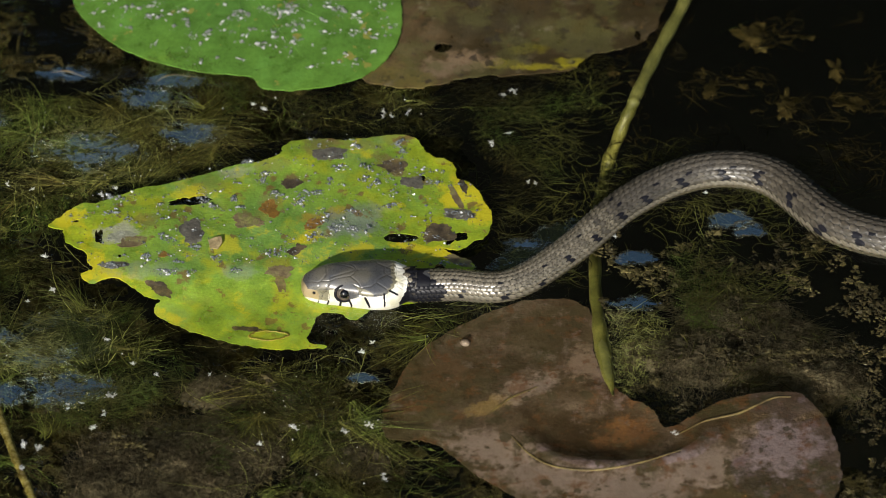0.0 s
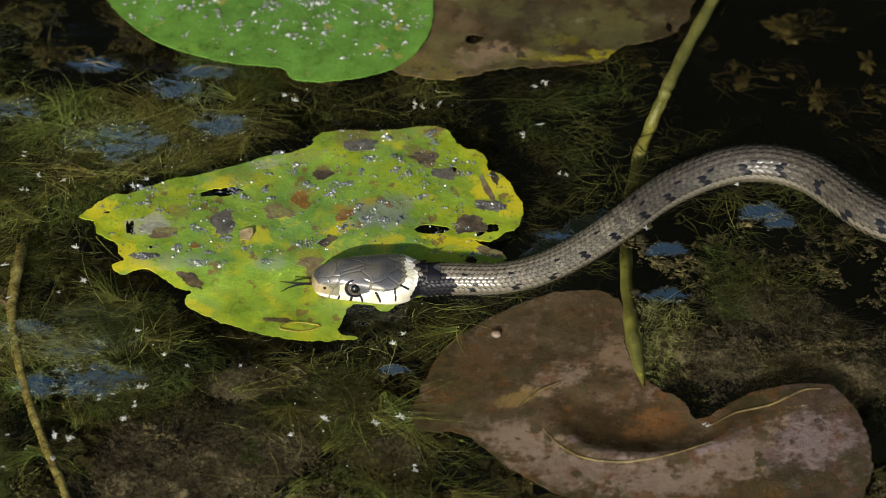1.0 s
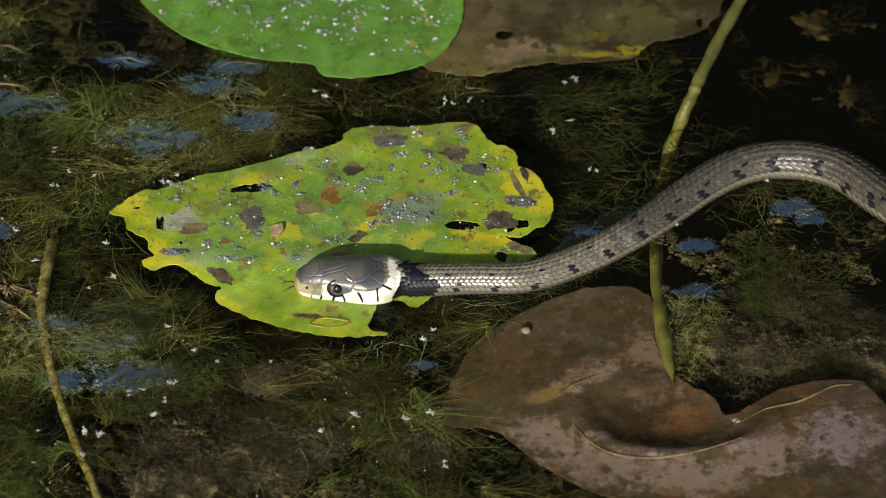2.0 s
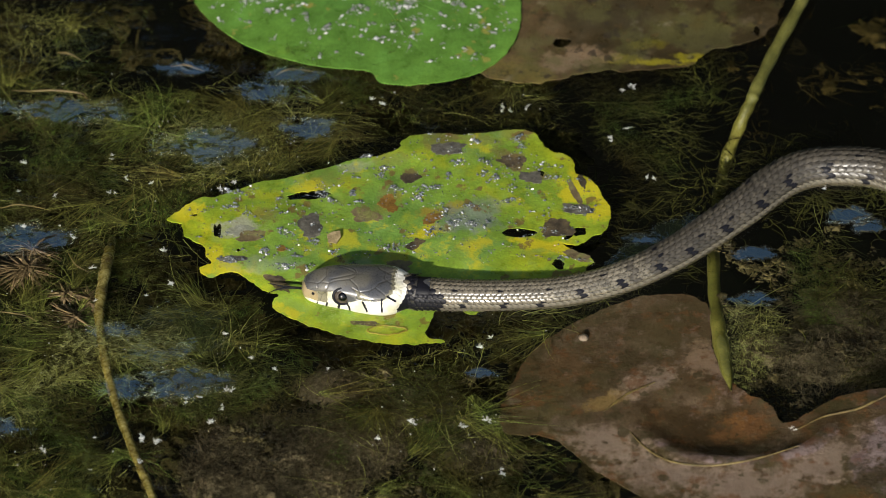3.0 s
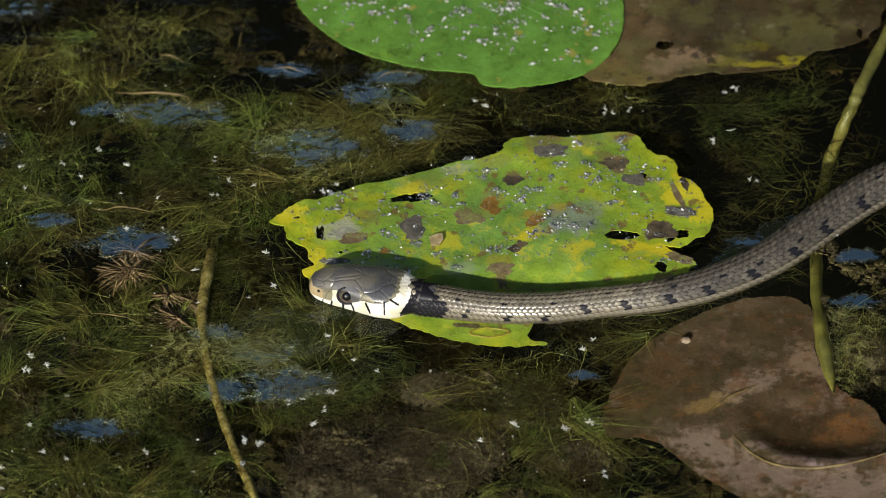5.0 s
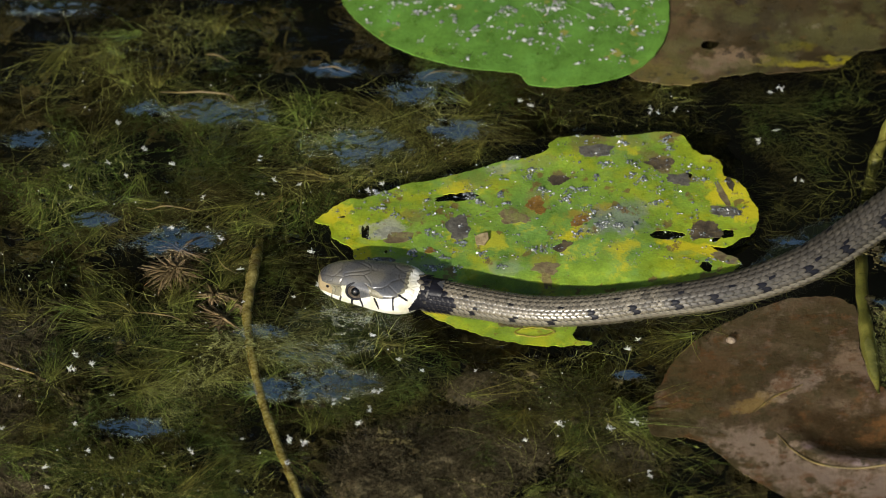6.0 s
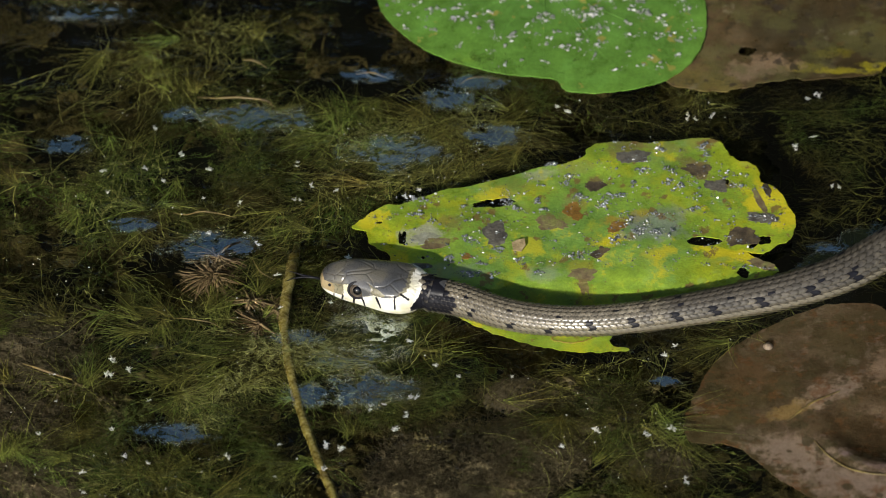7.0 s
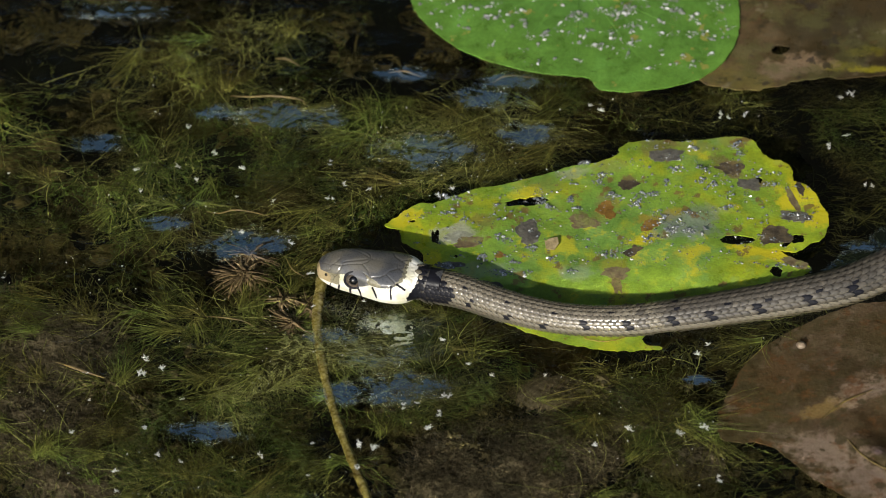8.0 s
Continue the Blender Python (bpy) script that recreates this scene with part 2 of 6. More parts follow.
BROWN = leaf_material("rotten_leaf", (0.10, 0.11), (0.09, 0.07),
    [(0.0, (0.055, 0.039, 0.016)), (0.55, (0.082, 0.055, 0.023)), (0.85, (0.14, 0.092, 0.042)), (1.0, (0.20, 0.155, 0.045))], (0.04, 0.03, 0.02), 0.06, relief=0.2, pale=(0.13, 0.10, 0.055), blotches=(((0.095, 0.088, 0.030), 55, 0.50, 0.6), ((0.20, 0.17, 0.10), 90, 0.60, 0.6), ((0.03, 0.024, 0.012), 130, 0.58, 0.7), ((0.13, 0.055, 0.02), 95, 0.62, 0.5), ((0.16, 0.10, 0.035), 210, 0.62, 0.6)), zones=[(p, a, b, 0, tone, k) for p, (a, b, tone, k) in zip([(0.0658, 0.0893), (0.0805, 0.0875), (0.0915, 0.0898), (0.0751, 0.0972), (0.0548, 0.0900), (0.0492, 0.0871), (0.0882, 0.1074), (0.0661, 0.1105)],
    ((.008, .003, STRAW, .32), (.012, .002, STRAW, .38), (.008, .0026, STRAW, .42), (.007, .004, STRAW, .2), (.012, .006, (0.24, 0.16, 0.09), .8), (.010, .005, (0.2, 0.14, 0.08), .8), (.02, .008, (0.12, 0.10, 0.03), .6), (.02, .010, (0.05, 0.04, 0.02), .6)))])
# tint and the middle zone also put the water's dimming into the rot colours
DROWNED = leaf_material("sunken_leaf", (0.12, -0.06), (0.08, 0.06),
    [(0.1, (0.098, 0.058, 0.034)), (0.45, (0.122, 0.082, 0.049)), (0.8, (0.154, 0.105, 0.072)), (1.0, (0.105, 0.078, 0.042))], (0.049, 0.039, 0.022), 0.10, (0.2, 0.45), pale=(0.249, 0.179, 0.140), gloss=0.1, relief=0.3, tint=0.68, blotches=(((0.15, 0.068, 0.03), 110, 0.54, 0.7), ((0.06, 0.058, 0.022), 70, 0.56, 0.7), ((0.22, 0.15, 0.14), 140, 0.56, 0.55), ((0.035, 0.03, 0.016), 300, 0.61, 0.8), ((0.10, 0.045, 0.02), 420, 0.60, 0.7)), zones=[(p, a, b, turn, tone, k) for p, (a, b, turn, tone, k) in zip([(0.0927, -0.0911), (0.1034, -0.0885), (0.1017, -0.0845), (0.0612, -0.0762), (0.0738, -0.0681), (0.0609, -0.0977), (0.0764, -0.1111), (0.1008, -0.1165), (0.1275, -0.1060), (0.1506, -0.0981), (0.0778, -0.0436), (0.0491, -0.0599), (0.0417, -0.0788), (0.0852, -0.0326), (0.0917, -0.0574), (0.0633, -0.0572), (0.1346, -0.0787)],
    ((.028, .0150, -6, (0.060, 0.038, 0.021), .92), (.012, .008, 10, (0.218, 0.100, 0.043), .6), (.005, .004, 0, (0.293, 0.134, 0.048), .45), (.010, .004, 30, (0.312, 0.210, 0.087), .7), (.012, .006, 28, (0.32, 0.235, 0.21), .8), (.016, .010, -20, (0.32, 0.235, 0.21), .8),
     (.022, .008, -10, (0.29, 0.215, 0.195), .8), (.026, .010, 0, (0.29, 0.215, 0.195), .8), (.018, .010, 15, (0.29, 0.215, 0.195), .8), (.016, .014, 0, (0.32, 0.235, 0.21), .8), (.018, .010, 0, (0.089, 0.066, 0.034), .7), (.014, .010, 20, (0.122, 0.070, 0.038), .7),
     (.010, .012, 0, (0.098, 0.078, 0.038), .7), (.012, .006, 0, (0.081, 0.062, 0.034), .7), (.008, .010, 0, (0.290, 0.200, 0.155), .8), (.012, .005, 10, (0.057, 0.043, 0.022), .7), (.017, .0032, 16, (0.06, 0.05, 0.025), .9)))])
STEM = mottled("olive_stalk", [(0.3, (0.085, 0.085, 0.018)), (0.55, (0.165, 0.158, 0.034)), (0.75, (0.24, 0.22, 0.055))], 90)
REED = mottled("tawny_stalk", [(0.36, (0.09, 0.065, 0.02)), (0.5, (0.18, 0.145, 0.036)), (0.64, (0.30, 0.25, 0.08))], 240, rough=(0.15, 0.4))
WEED = mottled("green_weed", [(0.38, (0.058, 0.045, 0.014)), (0.48, (0.064, 0.066, 0.017)), (0.60, (0.070, 0.108, 0.022))], 24, island=0.9, gloss=0.08)
TUFT = mottled("tufted_weed", [(0.36, (0.14, 0.12, 0.035)), (0.5, (0.165, 0.17, 0.044)), (0.64, (0.165, 0.23, 0.054))], 30, island=0.95, gloss=0.12)
WEED_PALE = mottled("pale_weed", [(0.3, (0.22, 0.22, 0.065)), (0.7, (0.34, 0.35, 0.13))], 40, island=0.7, gloss=0.08)
MULM = mottled("brown_mulm", [(0.3, (0.052, 0.044, 0.029)), (0.5, (0.094, 0.076, 0.049)), (0.7, (0.148, 0.118, 0.078))], 70, fine=500, island=0.6, rough=(0.6, 0.9), strength=0.8, distance=0.002, gloss=0.08)
MAT = mottled("algae_mat", [(0.34, (0.008, 0.0065, 0.0025)), (0.5, (0.028, 0.023, 0.008)), (0.68, (0.075, 0.060, 0.022))], 90, fine=420, rough=(0.6, 0.9), strength=0.9, distance=0.003, gloss=0.08)
# near black: the light lost in deep water is put into the bed's colour
SILT = mottled("depth_black_silt", [(0.3, (0.0006, 0.0006, 0.0004)), (0.7, (0.0016, 0.0014, 0.0009))], 12, fine=200, rough=(0.8, 0.95), gloss=0.08)
DECAY = mottled("decay_brown", [(0.35, (0.14, 0.10, 0.05)), (0.5, (0.21, 0.16, 0.08)), (0.65, (0.24, 0.24, 0.07))], 300)
DECAY_DARK = mottled("decay_dark", [(0.35, (0.045, 0.034, 0.022)), (0.5, (0.085, 0.064, 0.04)), (0.66, (0.16, 0.12, 0.06))], 300)
DECAY_GREY = mottled("decay_grey", [(0.35, (0.075, 0.068, 0.055)), (0.5, (0.135, 0.12, 0.095)), (0.68, (0.22, 0.21, 0.16))], 300)
DECAY_PALE = mottled("decay_pale", [(0.3, (0.26, 0.27, 0.17)), (0.6, (0.36, 0.36, 0.26)), (0.8, (0.44, 0.44, 0.34))], 260)
RUST = mottled("rusty_scab", [(0.3, (0.14, 0.07, 0.015)), (0.6, (0.30, 0.16, 0.03)), (0.8, (0.38, 0.24, 0.06))], 300)
GRIT = mottled("wet_grit", [(0.3, (0.12, 0.13, 0.12)), (0.6, (0.22, 0.235, 0.225)), (0.8, (0.38, 0.39, 0.37))], 400, rough=(0.06, 0.22), coat=1.0, island=0.6)
CHIPS = mottled("pale_chips", [(0.3, (0.22, 0.23, 0.20)), (0.6, (0.36, 0.37, 0.33)), (0.8, (0.50, 0.51, 0.47))], 400, rough=(0.3, 0.5), island=0.5)
# seed fluff, and the white crumbs that stand in for glints on grit
FLUFF_GLINT = mottled("white_fluff_glint", [(0.3, (0.6, 0.6, 0.56)), (0.7, (0.82, 0.82, 0.78))], 600, rough=(0.3, 0.5))
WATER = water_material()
# foliage green darkened: its own shade is put into the colour
SHORE = mottled("far_foliage_shaded", [(0.3, (0.004, 0.007, 0.003)), (0.7, (0.012, 0.018, 0.006))], 1.5, fine=9.0, rough=(0.7, 0.9), gloss=0.08)

CROWN = mottled("crown_shields", [(0.36, (0.050, 0.051, 0.055)), (0.5, (0.082, 0.080, 0.078)), (0.64, (0.130, 0.118, 0.094))], 110, fine=2500, rough=(0.22, 0.4), coat=0.8, strength=0.05, distance=0.0002, grain=0.12)
LIP = mottled("cream_lip", [(0.36, (0.60, 0.56, 0.40)), (0.5, (0.74, 0.70, 0.58)), (0.64, (0.86, 0.83, 0.74))], 170, fine=1500, rough=(0.25, 0.4), strength=0.1, distance=0.0002, grain=0.12)
TEMPLE = mottled("olive_temple", [(0.3, (0.15, 0.135, 0.09)), (0.7, (0.26, 0.235, 0.15))], 160, fine=1500, rough=(0.22, 0.36), strength=0.1, distance=0.0002, grain=0.12)
SNOUT = mottled("tan_snout", [(0.3, (0.22, 0.16, 0.08)), (0.7, (0.38, 0.30, 0.17))], 200, fine=1500, rough=(0.25, 0.4), strength=0.1, distance=0.0002, grain=0.12)
INK = mottled("black_scale", [(0.3, (0.006, 0.006, 0.008)), (0.7, (0.014, 0.014, 0.018))], 200, fine=1500, rough=(0.3, 0.45), strength=0.1, distance=0.0002, grain=0.12, gloss=0.12)
# paler copy for the front rings: their stronger light is put into the colour
SCALE_SUNLIT = mottled("beige_sunlit_scale", [(0.3, (0.11, 0.094, 0.066)), (0.55, (0.185, 0.158, 0.112)), (0.75, (0.30, 0.258, 0.185))], 330, fine=1600, rough=(0.18, 0.36), coat=0.5, strength=0.2, distance=0.0002, per_object=0.15)
# darker copy for the rear rings: the shade over them is painted in
SCALE_SHADED = mottled("grey_shaded_scale", [(0.3, (0.048, 0.041, 0.031)), (0.55, (0.087, 0.074, 0.055)), (0.75, (0.147, 0.125, 0.092))], 330, fine=1600, rough=(0.32, 0.5), coat=0.12, strength=0.2, distance=0.0002, per_object=0.15)
FLANK = mottled("pale_flank", [(0.3, (0.09, 0.078, 0.056)), (0.7, (0.23, 0.20, 0.145))], 150, fine=1600, rough=(0.3, 0.5), strength=0.2, distance=0.0002)
YELLOWED = mottled("yellowed_rim", [(0.3, (0.20, 0.15, 0.03)), (0.6, (0.34, 0.27, 0.035)), (0.8, (0.42, 0.36, 0.05))], 220)
PINKISH = mottled("pinkish_rot", [(0.35, (0.20, 0.15, 0.12)), (0.5, (0.28, 0.21, 0.18)), (0.66, (0.34, 0.27, 0.23))], 140)
TAN = mottled("tan_flake", [(0.3, (0.26, 0.19, 0.09)), (0.7, (0.42, 0.33, 0.17))], 300)
EDGE = mottled("tawny_edge", [(0.35, (0.08, 0.055, 0.022)), (0.5, (0.15, 0.105, 0.035)), (0.66, (0.24, 0.175, 0.055))], 200)
RUSSET = mottled("russet_weed", [(0.3, (0.12, 0.085, 0.045)), (0.5, (0.19, 0.135, 0.08)), (0.7, (0.27, 0.20, 0.13))], 90, fine=500, island=0.6, rough=(0.5, 0.8), strength=0.8, distance=0.002, gloss=0.1)
# white base colour: the sparkle of the bubbles is painted in
BUBBLE_GLINT = mottled("bubble_glint", [(0.3, (0.5, 0.5, 0.48)), (0.7, (0.75, 0.75, 0.72))], 600, rough=(0.05, 0.12), coat=1.0)
# dimming by the deep water is put into these two browns
SUNK = mottled("sunken_litter", [(0.3, (0.016, 0.012, 0.004)), (0.7, (0.06, 0.045, 0.016))], 90, fine=500, rough=(0.6, 0.9), gloss=0.05)
SCRAP = mottled("dead_scrap", [(0.3, (0.012, 0.009, 0.004)), (0.5, (0.040, 0.030, 0.010)), (0.7, (0.085, 0.062, 0.022))], 130, fine=600, rough=(0.5, 0.8), gloss=0.05)
CRUMB = mottled("brown_crumbs", [(0.36, (0.026, 0.020, 0.009)), (0.5, (0.056, 0.044, 0.020)), (0.64, (0.10, 0.082, 0.036))], 60, fine=700, island=0.8, rough=(0.5, 0.8), gloss=0.2)
CURLY = mottled("curly_weed", [(0.36, (0.018, 0.015, 0.005)), (0.5, (0.046, 0.042, 0.012)), (0.64, (0.095, 0.098, 0.027))], 40, island=0.9, gloss=0.08)
# skin under the scales, and the crevice dark of the head seams
SKIN_CREVICE = mottled("dark_skin_crevice", [(0.3, (0.03, 0.026, 0.02)), (0.7, (0.055, 0.047, 0.036))], 200, fine=1600)
IRIS = mottled("brown_iris", [(0.3, (0.055, 0.042, 0.030)), (0.7, (0.125, 0.10, 0.075))], 700, rough=(0.05, 0.1))
PUPIL = mottled("black_pupil", [(0.3, (0.003, 0.003, 0.003)), (0.7, (0.006, 0.006, 0.007))], 300, rough=(0.26, 0.28), strength=0.0)


# ------------------------------------------------------------------ mesh helpers
def mesh_from(name, verts, faces, mats, slots=None, smooth=True):
    me = bpy.data.meshes.new(name)
    me.from_pydata([tuple(v) for v in verts], [], [tuple(f) for f in faces])
    for m in mats:
        me.materials.append(m)
    if slots is not None:
        me.polygons.foreach_set("material_index", np.asarray(slots, dtype=np.int32))
    if smooth:
        me.polygons.foreach_set("use_smooth", np.ones(len(me.polygons), dtype=bool))
    me.update()
    return me


def thing(name, me, label, category, group="", kind=""):
    return tagged(new(name, me), label, category, group, kind)


def part(name, me, parent, label=""):
    ob = new(name, me)
    ob.parent = parent
    return tagged(ob, label) if label else ob


def hermite(xs, ys, x):
    xs, ys = np.asarray(xs, float), np.asarray(ys, float)
    m = np.gradient(ys, xs, axis=0)
    x = np.clip(x, xs[0], xs[-1])
    i = np.clip(np.searchsorted(xs, x) - 1, 0, len(xs) - 2)
    h = xs[i + 1] - xs[i]
    u = (x - xs[i]) / h
    if ys.ndim > 1:
        h, u = np.expand_dims(h, -1), np.expand_dims(u, -1)
    return ((1 + 2 * u) * (1 - u) ** 2 * ys[i] + u * (1 - u) ** 2 * h * m[i] + u * u * (3 - 2 * u) * ys[i + 1] + u * u * (u - 1) * h * m[i + 1])


def rounded(points, n, jitter=0.0, rough=300.0):
    """A closed smooth outline through a few corners, with a frayed edge."""
    p = np.array(points, float)
    k = len(p)
    ring = np.vstack([p[-2:], p, p[:3]])
    t = np.linspace(0, k, n, endpoint=False)
    q = hermite(np.arange(-2, k + 3), ring, t)
    if jitter:
        for a in q:
            v = Vector((a[0] * rough, a[1] * rough, 3.1))
            a += np.array([noise.noise(v), noise.noise(v + Vector((9, 4, 7)))]) * jitter
            a += np.array([noise.noise(v * 3.1), noise.noise(v * 3.1 + Vector((5, 2, 1)))]) * jitter * 0.5
    return q


def inside(poly, pts):
    poly, pts = np.asarray(poly), np.asarray(pts)
    a, b = poly, np.roll(poly, -1, axis=0)
    out = np.zeros(len(pts), bool)
    for (x0, y0), (x1, y1) in zip(a, b):
        if y0 != y1:
            out ^= ((y0 > pts[:, 1]) != (y1 > pts[:, 1])) & (pts[:, 0] < (x1 - x0) * (pts[:, 1] - y0) / (y1 - y0) + x0)
    return out


def blob(cx, cy, rx, ry, turn=0.0, n=28, wild=0.25, seed=0.0):
    a = np.linspace(0, 2 * np.pi, n, endpoint=False)
    r = np.array([1 + wild * sum(g * noise.noise(Vector((math.cos(v) * k + seed, math.sin(v) * k, seed * 2.3))) for k, g in ((1.1, 1.3), (3.0, 0.6), (7.0, 0.4))) for v in a])
    x, y = np.cos(a) * r * rx, np.sin(a) * r * ry
    c, s = math.cos(radians(turn)), math.sin(radians(turn))
    return np.stack([cx + x * c - y * s, cy + x * s + y * c], 1)


def sheet(outline, holes, step, height, thick):
    """A thin blade with real thickness: outline, holes cut through it, and a height for every place."""
    from mathutils.geometry import delaunay_2d_cdt
    lo, hi = outline.min(0), outline.max(0)
    gx, gy = np.meshgrid(np.arange(lo[0], hi[0], step), np.arange(lo[1], hi[1], step))
    gx = gx + (np.arange(gx.shape[0]) % 2)[:, None] * step / 2
    grid = np.stack([gx.ravel(), gy.ravel()], 1)
    grid = grid[inside(outline, grid)]
    loops, pts, edges = [outline, *holes], [], []
    for lp in loops:
        k = len(pts)
        pts += [Vector(p) for p in lp]
        edges += [(k + i, k + (i + 1) % len(lp)) for i in range(len(lp))]
    pts += [Vector(p) for p in grid]
    v, _, f, *_ = delaunay_2d_cdt(pts, edges, [], 0, 1e-6)
    v = np.array([tuple(a) for a in v])
    f = np.array([a for a in f if len(a) == 3])
    mid = v[f].mean(1)
    keep = inside(outline, mid)
    for hole in holes:
        keep &= ~inside(hole, mid)
    f = f[keep]
    used = np.unique(f)
    back = np.zeros(len(v), int)
    back[used] = np.arange(len(used))
    v, f = v[used], back[f]
    d = v[f]
    turn = (d[:, 1, 0] - d[:, 0, 0]) * (d[:, 2, 1] - d[:, 0, 1]) - (d[:, 1, 1] - d[:, 0, 1]) * (d[:, 2, 0] - d[:, 0, 0])
    f[turn < 0] = f[turn < 0][:, ::-1]
    z = np.array([height(x, y) for x, y in v])
    n = len(v)
    top, low = np.column_stack([v, z]), np.column_stack([v, z - thick])
    count = {}
    for a, b, c in f:
        for e in ((a, b), (b, c), (c, a)):
            count[e] = True
    rim = [e for e in count if (e[1], e[0]) not in count]
    flat = np.array([k for a, b in rim for k in (b, a, a + n, b + n)])   # the cut edge has vertices of its own, so it stays crisp
    both = np.vstack([top, low])
    faces = [tuple(t) for t in f] + [tuple(t[::-1] + n) for t in f] + [tuple(range(2 * n + 4 * i, 2 * n + 4 * i + 4)) for i in range(len(rim))]
    return np.vstack([both, both[flat]]), faces


def drape(name, poly, height, lift, thick, mat, parent, label=""):
    """A decayed patch or scab that follows the blade under it."""
    v, f = sheet(poly, [], 0.0012, lambda x, y: height(x, y) + lift + 0.00003 * noise.noise(Vector((x * 900, y * 900, 1))), thick)
    return part(name, mesh_from(name, v, f, [mat]), parent, label)


def tube(points, radii, sides=10, ends=True):
    p = np.array(points, float)
    t = np.gradient(p, axis=0)
    t /= np.linalg.norm(t, axis=1)[:, None]
    a = np.cross(t, [0, 0, 1.0])
    a /= np.maximum(np.linalg.norm(a, axis=1), 1e-9)[:, None]
    b = np.cross(a, t)
    ang = np.linspace(0, 2 * np.pi, sides, endpoint=False)
    r = np.asarray(radii, float).reshape(-1, 1, 1)
    v = (p[:, None] + r * (np.cos(ang)[None, :, None] * a[:, None] + np.sin(ang)[None, :, None] * b[:, None])).reshape(-1, 3)
    n = len(p)
    f = [(i * sides + j, i * sides + (j + 1) % sides, (i + 1) * sides + (j + 1) % sides, (i + 1) * sides + j) for i in range(n - 1) for j in range(sides)]
    if ends:
        f += [tuple(range(sides)), tuple(range((n - 1) * sides, n * sides))[::-1]]
    return v, f


def ball(radius, squash=1.0, rings=14, sides=24):
    v, f = [(0, radius * squash, 0)], []
    for i in range(1, rings):
        t = math.pi * i / rings
        v += [(radius * math.sin(t) * math.cos(2 * math.pi * j / sides), radius * squash * math.cos(t), radius * math.sin(t) * math.sin(2 * math.pi * j / sides)) for j in range(sides)]
    v.append((0, -radius * squash, 0))
    f += [(0, 1 + (j + 1) % sides, 1 + j) for j in range(sides)]
    f += [(1 + i * sides + j, 1 + i * sides + (j + 1) % sides, 1 + (i + 1) * sides + (j + 1) % sides, 1 + (i + 1) * sides + j) for i in range(rings - 2) for j in range(sides)]
    f += [(len(v) - 1, 1 + (rings - 2) * sides + j, 1 + (rings - 2) * sides + (j + 1) % sides) for j in range(sides)]
    return v, f


def torus(major, minor, n=36, m=10):
    v = [((major + minor * math.cos(b)) * math.cos(a), minor * math.sin(b), (major + minor * math.cos(b)) * math.sin(a)) for a in np.linspace(0, 2 * np.pi, n, endpoint=False) for b in np.linspace(0, 2 * np.pi, m, endpoint=False)]
    f = [(i * m + j, i * m + (j + 1) % m, (i + 1) % n * m + (j + 1) % m, (i + 1) % n * m + j) for i in range(n) for j in range(m)]
    return v, f


def smooth_step(a, b, x):
    t = min(max((x - a) / (b - a), 0.0), 1.0)
    return t * t * (3 - 2 * t)


# ------------------------------------------------------------------ pond: bed, shore, algae, water
def plane_grid(x0, x1, y0, y1, step):
    xs, ys = np.arange(x0, x1, step), np.arange(y0, y1, step)
    gx, gy = np.meshgrid(xs, ys)
    nx, ny = len(xs), len(ys)
    i = (np.arange(ny - 1)[:, None] * nx + np.arange(nx - 1)[None]).ravel()
    return gx.ravel(), gy.ravel(), np.stack([i, i + 1, i + nx + 1, i + nx], 1)


def build_pond():
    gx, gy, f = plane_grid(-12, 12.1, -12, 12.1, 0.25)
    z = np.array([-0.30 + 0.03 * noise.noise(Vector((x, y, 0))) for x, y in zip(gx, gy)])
    thing("ground", mesh_from("ground", np.column_stack([gx, gy, z]), f, [SILT]), "silt bed of the pond, blackened for the depth of water", "ground", kind="structure")
    # unseen wall, built tall to keep the bright sky out of the water's reflection
    a = np.linspace(radians(-20), radians(200), 60)
    v = [(7.5 * math.cos(t) + 0.3 * noise.noise(Vector((t * 6, h, 0))), 7.5 * math.sin(t), h) for h in (-0.4, 4, 8.5, 14.0) for t in a]
    f = [(r * 60 + i, r * 60 + i + 1, (r + 1) * 60 + i + 1, (r + 1) * 60 + i) for r in range(3) for i in range(59)]
    v += [(x * 1.06, y * 1.06, z) for x, y, z in v]
    f += [tuple(k + 240 for k in q[::-1]) for q in f]
    thing("backdrop", mesh_from("backdrop", v, f, [SHORE]), "unseen dark backdrop for the water to mirror, as a wooded far shore", "backdrop", kind="structure")
    big = 12.0
    v = [(-big, -big, 0), (big, -big, 0), (big, big, 0), (-big, big, 0)]
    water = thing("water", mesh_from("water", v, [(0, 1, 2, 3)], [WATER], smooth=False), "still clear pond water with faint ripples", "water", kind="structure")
    water.visible_shadow = False   # daylight reaches the weed


def bed_height(x, y):
    n1 = noise.fractal(Vector((x * 22, y * 22, 4.0)), 1.0, 2.0, 4)
    n2 = noise.fractal(Vector((x * 160, y * 160, 7.0)), 0.8, 2.1, 3)
    return -0.019 + 0.008 * n1 + 0.003 * n2


